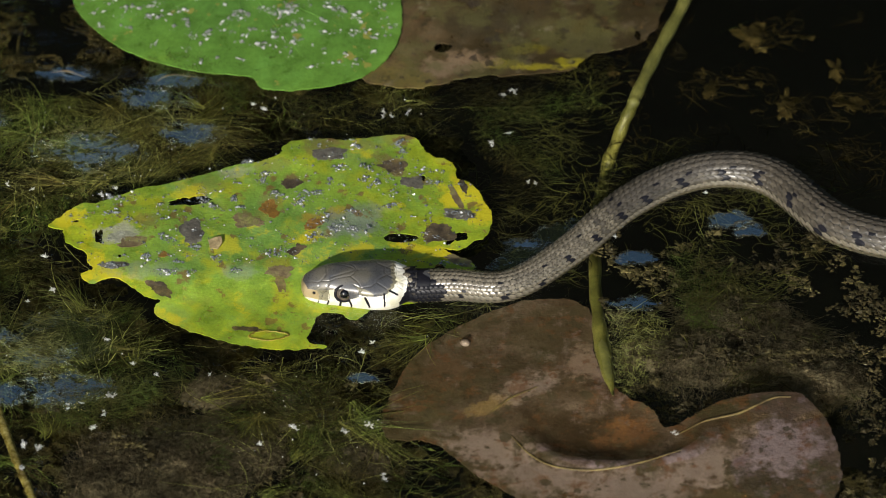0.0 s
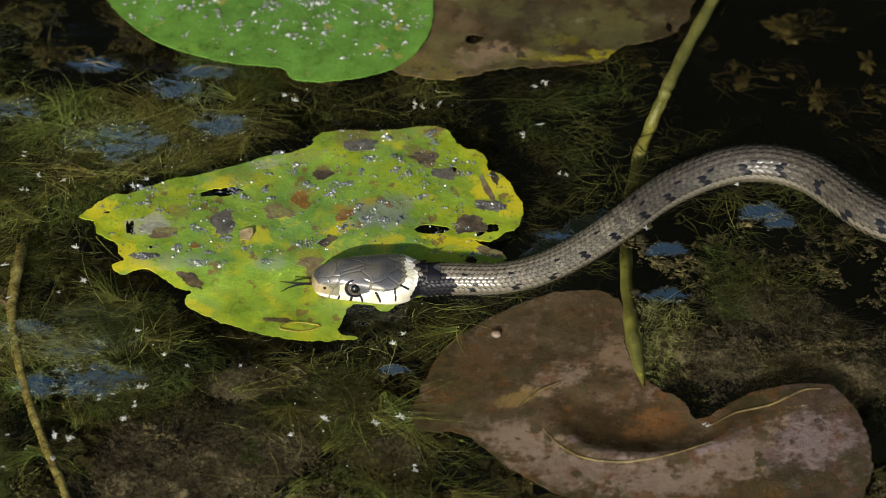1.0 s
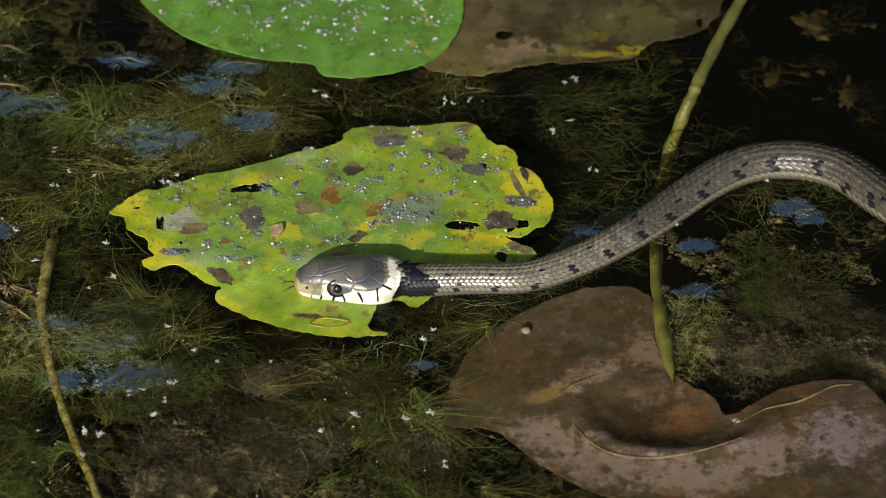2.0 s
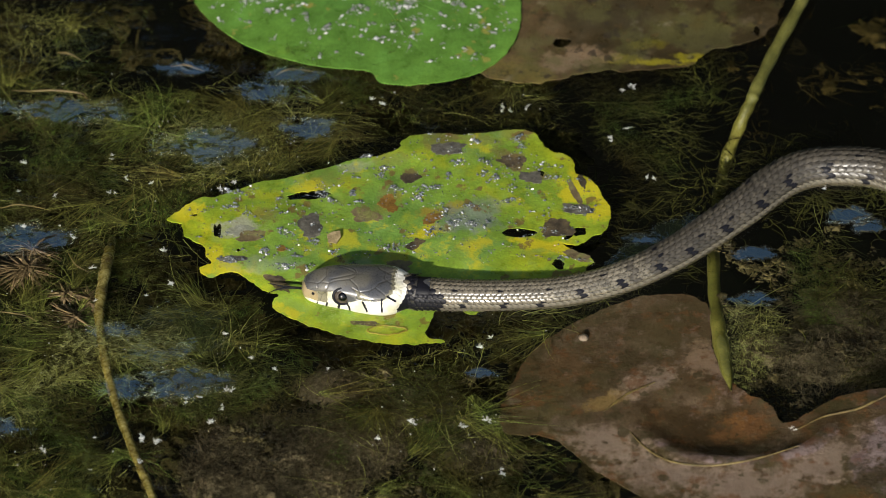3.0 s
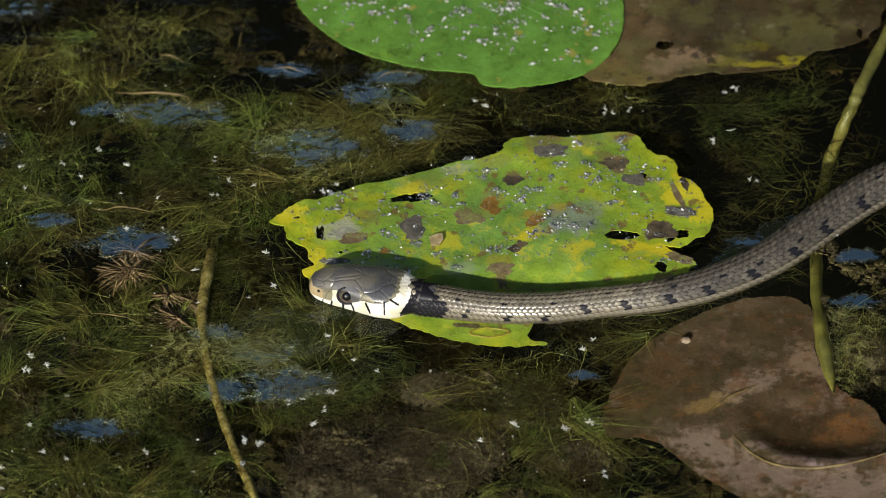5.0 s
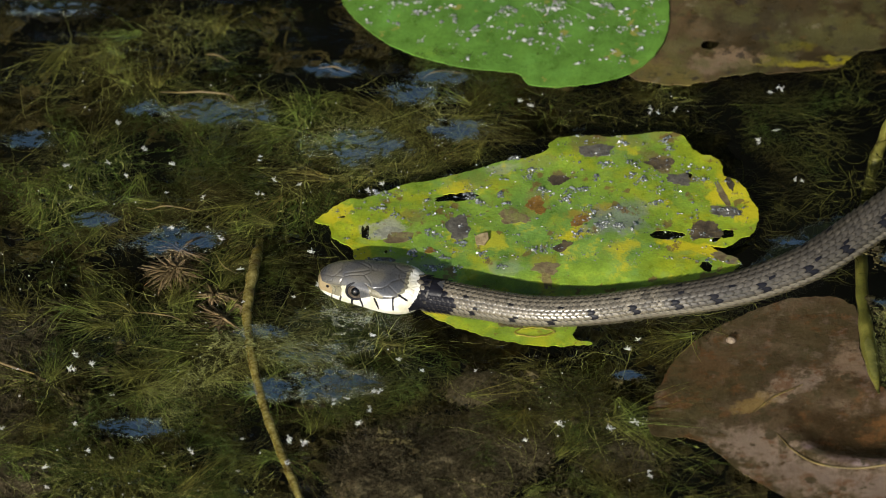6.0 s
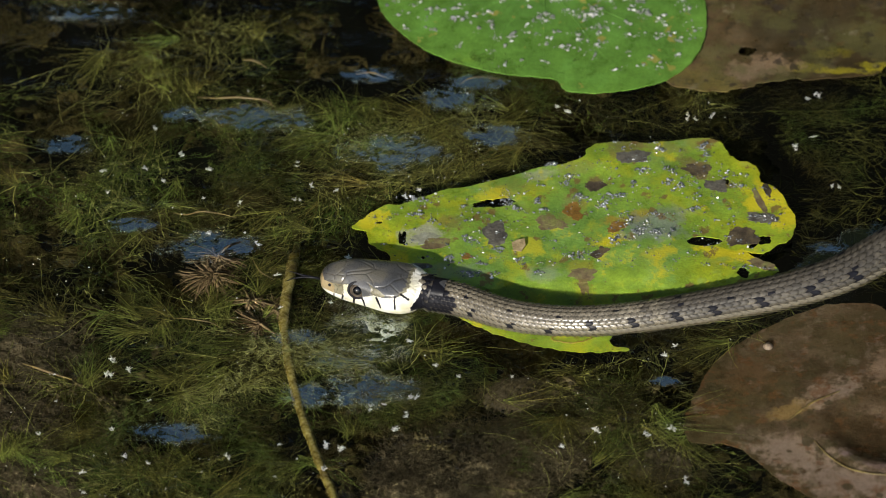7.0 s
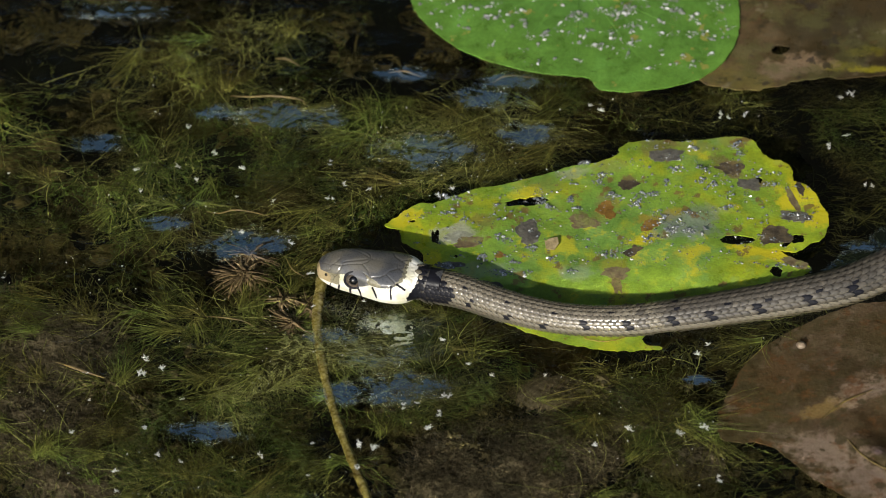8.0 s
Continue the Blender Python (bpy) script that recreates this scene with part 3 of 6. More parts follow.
def build_mat():
    """A sunken mat of filamentous algae with torn gaps over the deep."""
    gx, gy, f = plane_grid(-0.26, 0.30, -0.16, 0.20, 0.0012)
    z = np.array([bed_height(x, y) for x, y in zip(gx, gy)])
    cx, cy = gx[f].mean(1), gy[f].mean(1)
    hole = np.array([noise.fractal(Vector((x * 30, y * 45, 11.0)), 0.9, 2.0, 4) + 0.35 * noise.noise(Vector((x * 210, y * 260, 2.0))) for x, y in zip(cx, cy)])
    edge = np.clip((cx - 0.098) / 0.03, 0, 1) * np.clip((cy - 0.035) / 0.02, 0, 1)
    edge = np.maximum(edge, np.clip((cx - 0.040) / 0.04, 0, 1) * np.clip((cy + 0.075) / 0.02, 0, 1))
    keep = hole - 1.6 * edge > -0.03
    thing("algae_mat", mesh_from("algae_mat", np.column_stack([gx, gy, z]), f[keep], [MAT]), "torn mat of brown-green algae under the water", "algae", kind="stuff")


build_pond()
build_mat()

# ------------------------------------------------------------------ lily leaves
LEAF_AREAS = []
# the holed yellow-green leaf: outline, bites out of its rim, holes, and its fold under water
FOLD_A, FOLD_B = np.array((-0.0427, -0.0142)), np.array((0.0568, -0.0147))


def holed_height(x, y):
    p = np.array([x, y]) - FOLD_A
    d = FOLD_B - FOLD_A
    s = -(d[0] * p[1] - d[1] * p[0]) / np.hypot(*d) + 0.006 * noise.noise(Vector((x * 30, y * 12, 2))) + 0.002 * noise.noise(Vector((x * 110, y * 60, 2)))
    z = 0.0012 + 0.0011 * noise.noise(Vector((x * 34, y * 34, 0))) + 0.0004 * noise.noise(Vector((x * 130, y * 130, 5)))
    return z - 0.0034 * smooth_step(-0.004, 0.018, s)


def build_holed_leaf():
    upper = [(-0.0788, 0.0093), (-0.0761, 0.0127), (-0.0737, 0.0150), (-0.0689, 0.0189), (-0.0634, 0.0204), (-0.0552, 0.0250), (-0.0468, 0.0288), (-0.0395, 0.0307), (-0.0309, 0.0341), (-0.0198, 0.0387), (-0.0117, 0.0406), (-0.0049, 0.0437), (-0.0037, 0.0480), (0.0000, 0.0511), (0.0099, 0.0522), (0.0149, 0.0516), (0.0236, 0.0530), (0.0335, 0.0545), (0.0382, 0.0529), (0.0403, 0.0494), (0.0431, 0.0447), (0.0488, 0.0419), (0.0514, 0.0377)]
    bay = [(0.0520, 0.0326), (0.0567, 0.0287), (0.0605, 0.0206), (0.0629, 0.0129), (0.0620, 0.0068), (0.0597, 0.0022), (0.0570, 0.0009), (0.0538, -0.0019), (0.0501, -0.0027), (0.0467, -0.0017), (0.0500, -0.0052), (0.0537, -0.0080), (0.0573, -0.0117), (0.0554, -0.0133), (0.0478, -0.0242), (0.0298, -0.0283), (0.0240, -0.0300), (0.0195, -0.0345), (0.0165, -0.0338), (0.0135, -0.0315), (0.0085, -0.0318), (0.0060, -0.0345)]
    sunk = [(0.0049, -0.0391), (0.0040, -0.0418), (0.0045, -0.0456), (0.0089, -0.0464), (0.0094, -0.0476), (0.0040, -0.0485), (-0.0048, -0.0493), (-0.0119, -0.0485), (-0.0196, -0.0462), (-0.0256, -0.0436), (-0.0341, -0.0398), (-0.0409, -0.0351), (-0.0449, -0.0304), (-0.0427, -0.0256), (-0.0464, -0.0247), (-0.0491, -0.0223), (-0.0515, -0.0201)]
    tips = [(-0.0556, -0.0168), (-0.0599, -0.0162), (-0.0647, -0.0183), (-0.0672, -0.0162), (-0.0679, -0.0143), (-0.0645, -0.0116), (-0.0663, -0.0079), (-0.0668, -0.0041), (-0.0704, -0.0010), (-0.0730, 0.0017), (-0.0740, 0.0043), (-0.0739, 0.0074), (-0.0773, 0.0080)]
    outline = rounded(upper + bay + sunk + tips, 840, 0.0006, 380.0)
    LEAF_AREAS.append(outline[::6])
    holes = [blob(-.0339, .0210, .0056, .0026, 0, wild=.5, seed=1), blob(-.0628, .0039, .0010, .0037, 4, wild=.5, seed=2), blob(.0336, .0027, .0056, .0026, 0, wild=.15, seed=3),
             blob(.0510, .0030, .0040, .0026, 30, wild=.5, seed=4), blob(.0457, -.0122, .0019, .0026, 0, wild=.4, seed=5), blob(-.0010, -.0030, .0022, .0010, 25, wild=.4, seed=6),
             blob(.0410, .0330, .0009, .0016, 20, wild=.5, seed=8), blob(-.0700, .0115, .0012, .0008, 0, wild=.5, seed=9), blob(-.0560, -.0060, .0006, .0008, 0, wild=.5, seed=10)]
    v, f = sheet(outline, holes, 0.0019, holed_height, 0.0003)
    leaf = thing("lily_leaf", mesh_from("lily_leaf", v, f, [GREEN_YELLOW]), "yellow-green water lily leaf with holes and decayed spots, half awash", "water lily leaf", "lily leaves")
    patches = ((-.0329, .0053, .0038, .0056, 5, DECAY_GREY), (.0105, .0440, .0058, .0032, 10, DECAY_GREY), (.0528, .0139, .0058, .0028, -12, DECAY_GREY), (-.0052, -.0130, .0042, .0026, 10, DECAY), (-.0046, -.0175, .0014, .0040, 5, DECAY),
               (.0315, .0381, .0046, .0030, -20, DECAY_DARK), (-.0084, .0176, .0030, .0042, 10, RUST), (.0008, -.0030, .0030, .0022, 25, DECAY_DARK), (-.0419, -.0057, .0016, .0013, 0, RUST), (.0455, .0048, .0052, .0042, 0, DECAY_DARK),
               (-.0150, .0110, .0050, .0028, -12, DECAY), (-.0015, .0296, .0034, .0024, 0, DECAY_DARK), (.0379, .0304, .0040, .0026, -25, DECAY_GREY), (-.0553, .0028, .0048, .0034, 12, DECAY_PALE), (-.0523, .0006, .0046, .0022, 14, DECAY),
               (-.0437, -.0200, .0042, .0026, -35, DECAY_DARK), (-.0581, -.0109, .0048, .0018, 0, DECAY_GREY), (-.0153, -.0394, .0040, .0012, 0, DECAY_DARK), (.0061, .0090, .0032, .0022, 20, RUST), (.0514, .0226, .0012, .0060, 20, DECAY), (.0520, -.0085, .0050, .0020, -35, DECAY), (.0540, .0280, .0012, .0034, 10, DECAY_DARK))
    for k, (x, y, rx, ry, turn, mat) in enumerate(patches):
        drape("decay_patch", blob(x, y, rx, ry, turn, 70, 0.42, k * 1.7), holed_height, 0.00006 + 0.00001 * (k % 4), 0.0003, mat, leaf)
    ring = blob(-.0087, -.0428, .0062, .0022, 0, 80, 0.2, 3.0)   # an oval welt on the awash flap
    v, f = tube([(x, y, holed_height(x, y) + 0.0001) for x, y in np.vstack([ring, ring[:1]])], np.full(81, 0.0003), 6)
    part("welt", mesh_from("welt", v, f, [YELLOWED]), leaf, "raised yellow welt")
    return leaf


def fresh_height(x, y):
    return 0.0022 + 0.0010 * noise.noise(Vector((x * 18, y * 18, 3))) + 0.0003 * noise.noise(Vector((x * 90, y * 90, 3)))


def build_fresh_leaf():
    rim = [(-0.0729, 0.1248), (-0.0658, 0.1085), (-0.0519, 0.0946), (-0.0316, 0.0861), (-0.0151, 0.0834), (-0.0103, 0.0773), (0.0042, 0.0763), (0.0216, 0.0824), (0.0318, 0.0958), (0.0351, 0.1140), (0.0313, 0.1408), (0.0221, 0.1618), (0.0073, 0.1801), (-0.0153, 0.1893), (-0.0378, 0.1848), (-0.0564, 0.1712), (-0.0692, 0.1471)]
    v, f = sheet(rounded(rim, 260, 0.0004), [], 0.003, fresh_height, 0.0003)
    leaf = thing("lily_leaf", mesh_from("lily_leaf", v, f, [GREEN]), "fresh green water lily leaf scattered with pale grit", "water lily leaf", "lily leaves")
    cx, cy = (-0.0180, 0.1350)
    small = rounded(rim, 80)
    for k in range(15):
        a = radians(90 + 24 * (k + 0.5)) + 0.1 * noise.noise(Vector((k, 0, 2)))
        reach = 0.046 if k % 2 else 0.052
        p = [(cx + reach * t * math.cos(a) * 1.05, cy + reach * t * math.sin(a) * 0.95 + 0.002 * t * math.sin(5 * t + k)) for t in np.linspace(0.05, 1, 24)]
        p = np.array(p)[inside(small, np.array(p))]
        vv, ff = tube([(x, y, fresh_height(x, y) - 0.00010) for x, y in p], np.linspace(0.00038, 0.00012, len(p)), 8)
        part("vein", mesh_from("vein", vv, ff, [GREEN]), leaf)


def rotten_height(x, y):
    return 0.0022 + 0.0016 * noise.noise(Vector((x * 26, y * 26, 8))) + 0.0004 * noise.noise(Vector((x * 120, y * 120, 8)))


def build_rotten_leaf():
    rim = [(0.0180, 0.0901), (0.0308, 0.0784), (0.0436, 0.0778), (0.0565, 0.0827), (0.0749, 0.0835), (0.0896, 0.0863), (0.0972, 0.0942), (0.1121, 0.1000), (0.1188, 0.1117), (0.1222, 0.1310), (0.1137, 0.1580), (0.0898, 0.1763), (0.0635, 0.1763), (0.0408, 0.1583), (0.0311, 0.1195)]
    hole = [(0.0482, 0.0979), (0.1118, 0.1044)]
    v, f = sheet(rounded(rim, 260, 0.0012, 260.0), [blob(*hole[0], .0030, .0026, 0, seed=3), blob(*hole[1], .0010, .0025, 0, seed=5)], 0.0025, rotten_height, 0.0003)
    leaf = thing("lily_leaf", mesh_from("lily_leaf", v, f, [BROWN]), "rotting brown water lily leaf with a yellow rim", "water lily leaf", "lily leaves")
    cx, cy = (0.0758, 0.1312)
    small = rounded(rim, 80)
    for k in range(11):
        a = radians(195 + 15 * k)
        p = np.array([(cx + 0.07 * t * math.cos(a), cy + 0.055 * t * math.sin(a) + 0.002 * math.sin(4 * t + k)) for t in np.linspace(0.06, 1, 26)])
        p = p[inside(small, p)]
        vv, ff = tube([(x, y, rotten_height(x, y) - 0.00025) for x, y in p], np.linspace(0.00034, 0.00012, len(p)), 8)
        part("vein", mesh_from("vein", vv, ff, [BROWN]), leaf)
    return leaf


HUB = np.array((0.0999, -0.0873))


def sunken_height(x, y):
    d = math.hypot((x - HUB[0]) / 0.027, (y - HUB[1]) / 0.017)
    front = smooth_step(0.010, -0.012, y - HUB[1])
    bowl = -0.0030 * (1 - smooth_step(0.35, 1.05, d)) + 0.0016 * front * math.exp(-((d - 1.10) / 0.16) ** 2)
    slope = -0.0022 * smooth_step(0.01, 0.06, y - HUB[1]) - 0.0012 * smooth_step(0.02, 0.06, HUB[0] - x) + 0.0012 * smooth_step(0.02, 0.05, x - HUB[0])
    return -0.0010 + bowl + slope + 0.0006 * noise.noise(Vector((x * 32, y * 32, 6))) + 0.0003 * noise.noise(Vector((x * 150, y * 150, 6)))


def build_sunken_leaf():
    rim = [(0.0294, -0.0720), (0.0376, -0.0511), (0.0530, -0.0358), (0.0710, -0.0257), (0.0871, -0.0252), (0.0941, -0.0327), (0.0940, -0.0505), (0.0995, -0.0683), (0.1107, -0.0775), (0.1172, -0.0862), (0.1338, -0.0755), (0.1508, -0.0717), (0.1595, -0.0745), (0.1668, -0.0896), (0.1691, -0.1115), (0.1597, -0.1352), (0.1349, -0.1443), (0.1037, -0.1402), (0.0761, -0.1256), (0.0571, -0.1110), (0.0433, -0.0949), (0.0292, -0.0917), (0.0269, -0.0828)]
    outline = rounded(rim, 320, 0.0008, 300.0)
    LEAF_AREAS.append(outline[::6])
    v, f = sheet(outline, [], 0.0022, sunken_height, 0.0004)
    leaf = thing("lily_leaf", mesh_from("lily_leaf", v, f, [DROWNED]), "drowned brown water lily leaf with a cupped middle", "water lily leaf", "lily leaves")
    # upturned edges; the bright meniscus line along them is put into the tawny colour
    for flat in ([(0.0671, -0.0922), (0.0722, -0.1002), (0.0800, -0.1064), (0.0923, -0.1086), (0.1064, -0.1065), (0.1197, -0.1007)], [(0.1191, -0.0905), (0.1272, -0.0857), (0.1389, -0.0818), (0.1488, -0.0756), (0.1550, -0.0745)], [(0.0593, -0.0822), (0.0666, -0.0741), (0.0755, -0.0688)]):
        k = np.arange(len(flat))
        xy = hermite(k, np.array(flat), np.linspace(0, k[-1], 40))
        p = [(x, y, sunken_height(x, y) + 0.0003) for x, y in xy]
        v, f = tube(p, 0.00030 * np.sin(np.linspace(0.15, math.pi - 0.15, 40)) + 0.0001, 8)
        part("meniscus_edge", mesh_from("meniscus_edge", v, f, [EDGE]), leaf, "thin upturned edge tinted tawny for its meniscus highlight")
    # ball put in for a pale round bump of unclear kind
    v, f = ball(0.0016, 1.0, 10, 16)
    shell = thing("pebble", mesh_from("pebble", v, f, [PINKISH]), "small round pale bump resting on the drowned leaf", "pebble")
    x, y = (0.0534, -0.0454)
    shell.location = (x, y, sunken_height(x, y) + 0.0003)


def build_flake():
    x, y = (-0.0254, -0.0004)
    v, f = sheet(np.array([(-.0024, -.0012), (-.0002, -.0026), (.0020, -.0008), (.0026, .0016), (.0004, .0022), (-.0018, .0018)]), [], 0.0009, lambda a, b: 0.0012 * abs(a * 200) ** 2 * 0.3 + 0.0009, 0.0004)
    flake = thing("leaf_flake", mesh_from("leaf_flake", v, f, [TAN]), "curled tan flake of dead leaf lying on the lily leaf", "leaf flake")
    flake.matrix_basis = pose(x, y, holed_height(x, y) + 0.0002, 10, -8, 20)


build_flake()
build_holed_leaf()
build_fresh_leaf()
build_rotten_leaf()
build_sunken_leaf()


# ------------------------------------------------------------------ stalks
def stalk(name, flat, heights, radius, mat, label, knots=0.0, taper=([0, 1], [1, 1])):
    k = np.arange(len(flat))
    t = np.linspace(0, k[-1], 90)
    p = hermite(k, np.column_stack([np.array(flat), heights]), t)
    r = radius * (1 + 0.08 * np.sin(t * 9) + knots * (np.sin(t * 16) > 0.93))
    r = r * np.interp(t / k[-1], *taper)
    v, f = tube(p, r, 12)
    return thing(name, mesh_from(name, v, f, [mat]), label, "plant stalk")


stalk("lily_stalk", [(0.1325, 0.1379), (0.1269, 0.1177), (0.1183, 0.0960), (0.1110, 0.0760), (0.1091, 0.0706), (0.1053, 0.0633), (0.1009, 0.0597), (0.0965, 0.0221), (0.0952, -0.0090), (0.0956, -0.0331), (0.0969, -0.0519), (0.0993, -0.0724)],
      [0.004, 0.0035, 0.002, 0.0005, -0.001, -0.008, -0.03, -0.02, -0.008, -0.004, -0.002, -0.0012], 0.0020, STEM, "olive lily stalk running from air down under water", taper=([0, 0.8, 0.88, 0.95, 1], [1, 1, 1.3, 1.1, 0.15]))
stalk("reed_stalk", [(-0.0961, 0.0072), (-0.0969, -0.0027), (-0.0979, -0.0128), (-0.0992, -0.0272), (-0.0993, -0.0392), (-0.0972, -0.0564), (-0.0934, -0.0774), (-0.0879, -0.0989), (-0.0827, -0.1162), (-0.0774, -0.1359)],
      [-0.008, -0.003, -0.0006, -0.0006, -0.0012, -0.0012, -0.0012, -0.0012, -0.0012, -0.0012], 0.0016, REED, "tawny jointed reed stalk lying at the surface", 0.04, taper=([0, 0.1, 0.2, 0.5, 1], [0.5, 1.1, 1.25, 1.0, 0.85]))


def build_dead_stems():
    """Curved bits of dead stem afloat among the weed."""
    for flat, r in (([(-0.1304, 0.0763), (-0.1236, 0.0755), (-0.1168, 0.0758), (-0.1081, 0.0744), (-0.1058, 0.0718)], 0.00045),
                      ([(-0.1361, 0.0178), (-0.1322, 0.0164), (-0.1272, 0.0179), (-0.1214, 0.0171), (-0.1159, 0.0154)], 0.00028),
                      ([(-0.1345, -0.0341), (-0.1295, -0.0351), (-0.1233, -0.0365), (-0.1191, -0.0390)], 0.00026),
                      ([(-0.1164, 0.0956), (-0.1125, 0.0948), (-0.1084, 0.0919)], 0.0004),
                      ([(-0.0793, 0.0885), (-0.0743, 0.0888), (-0.0682, 0.0862)], 0.0004),
                      ([(-0.0454, 0.0831), (-0.0426, 0.0857), (-0.0381, 0.0868), (-0.0309, 0.0856)], 0.0003),
                      ([(-0.1809, -0.0565), (-0.1736, -0.0606), (-0.1654, -0.0641)], 0.0005),
                      ([(-0.1103, -0.0051), (-0.1074, -0.0120), (-0.1028, -0.0154)], 0.0002)):
        k = np.arange(len(flat))
        xy = hermite(k, np.array(flat), np.linspace(0, k[-1], 26))
        bow = np.sin(np.linspace(0.1, math.pi - 0.1, 26))
        v, f = tube([(x, y, -0.0009 + 0.0008 * b + 0.0002 * noise.noise(Vector((x * 400, y * 400, 2)))) for (x, y), b in zip(xy, bow)], r * (0.35 + 0.65 * bow), 8)
        thing("dead_stem", mesh_from("dead_stem", v, f, [EDGE]), "curved tawny bit of dead stem afloat among the weed", "plant stem", "floating dead stems")


build_dead_stems()


# ------------------------------------------------------------------ snake
SECTIONS = np.array([  # from the snout: distance, half width, top, bottom (mm)
    (0.0, 1.4, 1.1, -1.5), (0.5, 2.9, 2.2, -2.5), (1.8, 4.1, 3.6, -4.0), (4.0, 5.1, 5.0, -5.0), (7.0, 6.0, 6.2, -5.8), (10.0, 6.6, 6.7, -6.2), (14.0, 7.5, 6.6, -6.4),
    (18.0, 8.6, 6.2, -6.5), (22.0, 9.3, 5.9, -6.6), (26.0, 9.1, 5.7, -6.3), (28.4, 8.1, 5.6, -5.8), (30.6, 6.3, 5.3, -5.0), (32.6, 5.2, 4.9, -4.8), (38.0, 4.6, 4.6, -4.6)])
HEAD_LEN = 0.036   # snout to the first joint of the neck
TILT_S, TILT_C = math.sin(radians(40)), math.cos(radians(40))


STRETCH = 1.07
SEAMS = ("1.2,1 3,1.3 4.8,1 5,-.6 2.8,-1", "4.8,1 5.7,1.4 7.5,3.6 7.4,5", "5.7,1.4 8.4,1.3 7.2,-1.7 6.3,-2.5", "8.4,1.3 10,2.1 13.6,2.8 14.5,2.8 16.6,.9",
         "8.4,1.3 8.7,2.6 13.8,4.1 16.3,4.9", "14.2,2.8 15.7,3.8 16.3,4.9", "16.3,4.9 20.6,4.9 24.4,4.5", "16.6,.9 17.6,-1.1 20.5,-.5 22.1,.7 22.8,1.9 24.9,3.2 24.4,4.5",
         "15.4,0 17.6,-1.1 16.9,-3.3", "22.1,.7 23.7,-.4 25.5,-1.8", "22.8,1.9 25.3,3.1 27.5,1.8 28.7,.8 28.3,-.4 25.5,-1.8", "16.9,-3.3 21.1,-3.8 24.4,-3.1 25.5,-1.8",
         "24.4,4.5 26.1,4.6 27.2,3.8 24.9,3.2", "26.4,4.2 28.3,4.0 28.2,3 27.5,1.8", "28.2,3 29.8,3.2 30.5,1.8 28.7,.8", "7.2,-1.7 8.1,-2.7 8,-4.5", "5,-1.7 6.3,-2.5 5.7,-4.4",
         "28.7,.8 30.2,.2 30.0,-1.6 28.3,-.4", "30.5,1.8 31.8,1.4 31.6,-.4 30.2,.2", "29.8,3.2 31.2,3.6 31.9,2.6 30.5,1.8", "28.3,4 29.6,4.5 31.2,3.6")
BARS = (((5.0, -4.8), (4.6, -5.8), .20), ((7.9, -5.0), (7.4, -6.4), .30), ((11.6, -5.0), (11.2, -6.6), .36), ((13.8, -4.6), (14.5, -5.8), .34), ((14.5, -5.8), (14.7, -7.2), .30), ((18.6, -4.1), (19.6, -6.0), .36), ((19.6, -6.0), (19.9, -7.0), .28), ((24.2, -2.9), (24.4, -6.8), .26), ((26.0, -2.0), (28.2, -3.2), .34))
LIP_LINE = ([0, 2.6, 5, 7.2, 9.4, 11.2, 15.5, 17.4, 21.1, 24.4, 25.5, 27.2, 28.5], [-3.4, -3.8, -4.5, -4.8, -4.6, -5.0, -4.2, -3.5, -3.9, -3.4, -2.6, -2.2, -1.0])
TAN_PATCH = [(0, 1.6), (0.9, .8), (1.7, -.9), (4.4, -1.5), (5.2, -2.8), (4.9, -4.6), (2.6, -3.8), (0, -4)]
LOREAL_PATCH = [(4.4, -1.5), (6.6, -1.5), (8.0, -1.4), (7.8, -5), (4.9, -4.9), (5.2, -2.8)]
CHEEK_PATCH = [(8.0, -1.4), (9.6, -1.2), (10.0, -3.1), (10.3, -5.2), (7.8, -5)]
TEMPLE_PATCH = [(15.5, .1), (17.5, -.9), (19.6, -1.9), (21.2, -3.0), (21.0, -3.8), (17.0, -3.4), (16.6, -1.3)]


def line_distance(P, a, b):
    a, b = np.array(a, float), np.array(b, float)
    v = b - a
    k = np.clip(((P - a) @ v) / (v @ v), 0, 1)
    return np.hypot(*(P - a - k[:, None] * v).T)


def nape_black(u, q):
    """Whether a place of the neck, by distance from the snout and by height, lies in the black patch behind the collar."""
    front = np.interp(q, [-5.8, -2.1, 0.3, 3.4, 6.7], [28.6, 30.6, 31.2, 30.9, 30.2])
    back = np.interp(q, [-6.0, -4.5, -3.0, -1.0, 1.0, 3.0, 5.0], [33.0, 40.5, 42.5, 41.5, 39.2, 36.4, 34.4])
    return front < u < back and q > -6.2


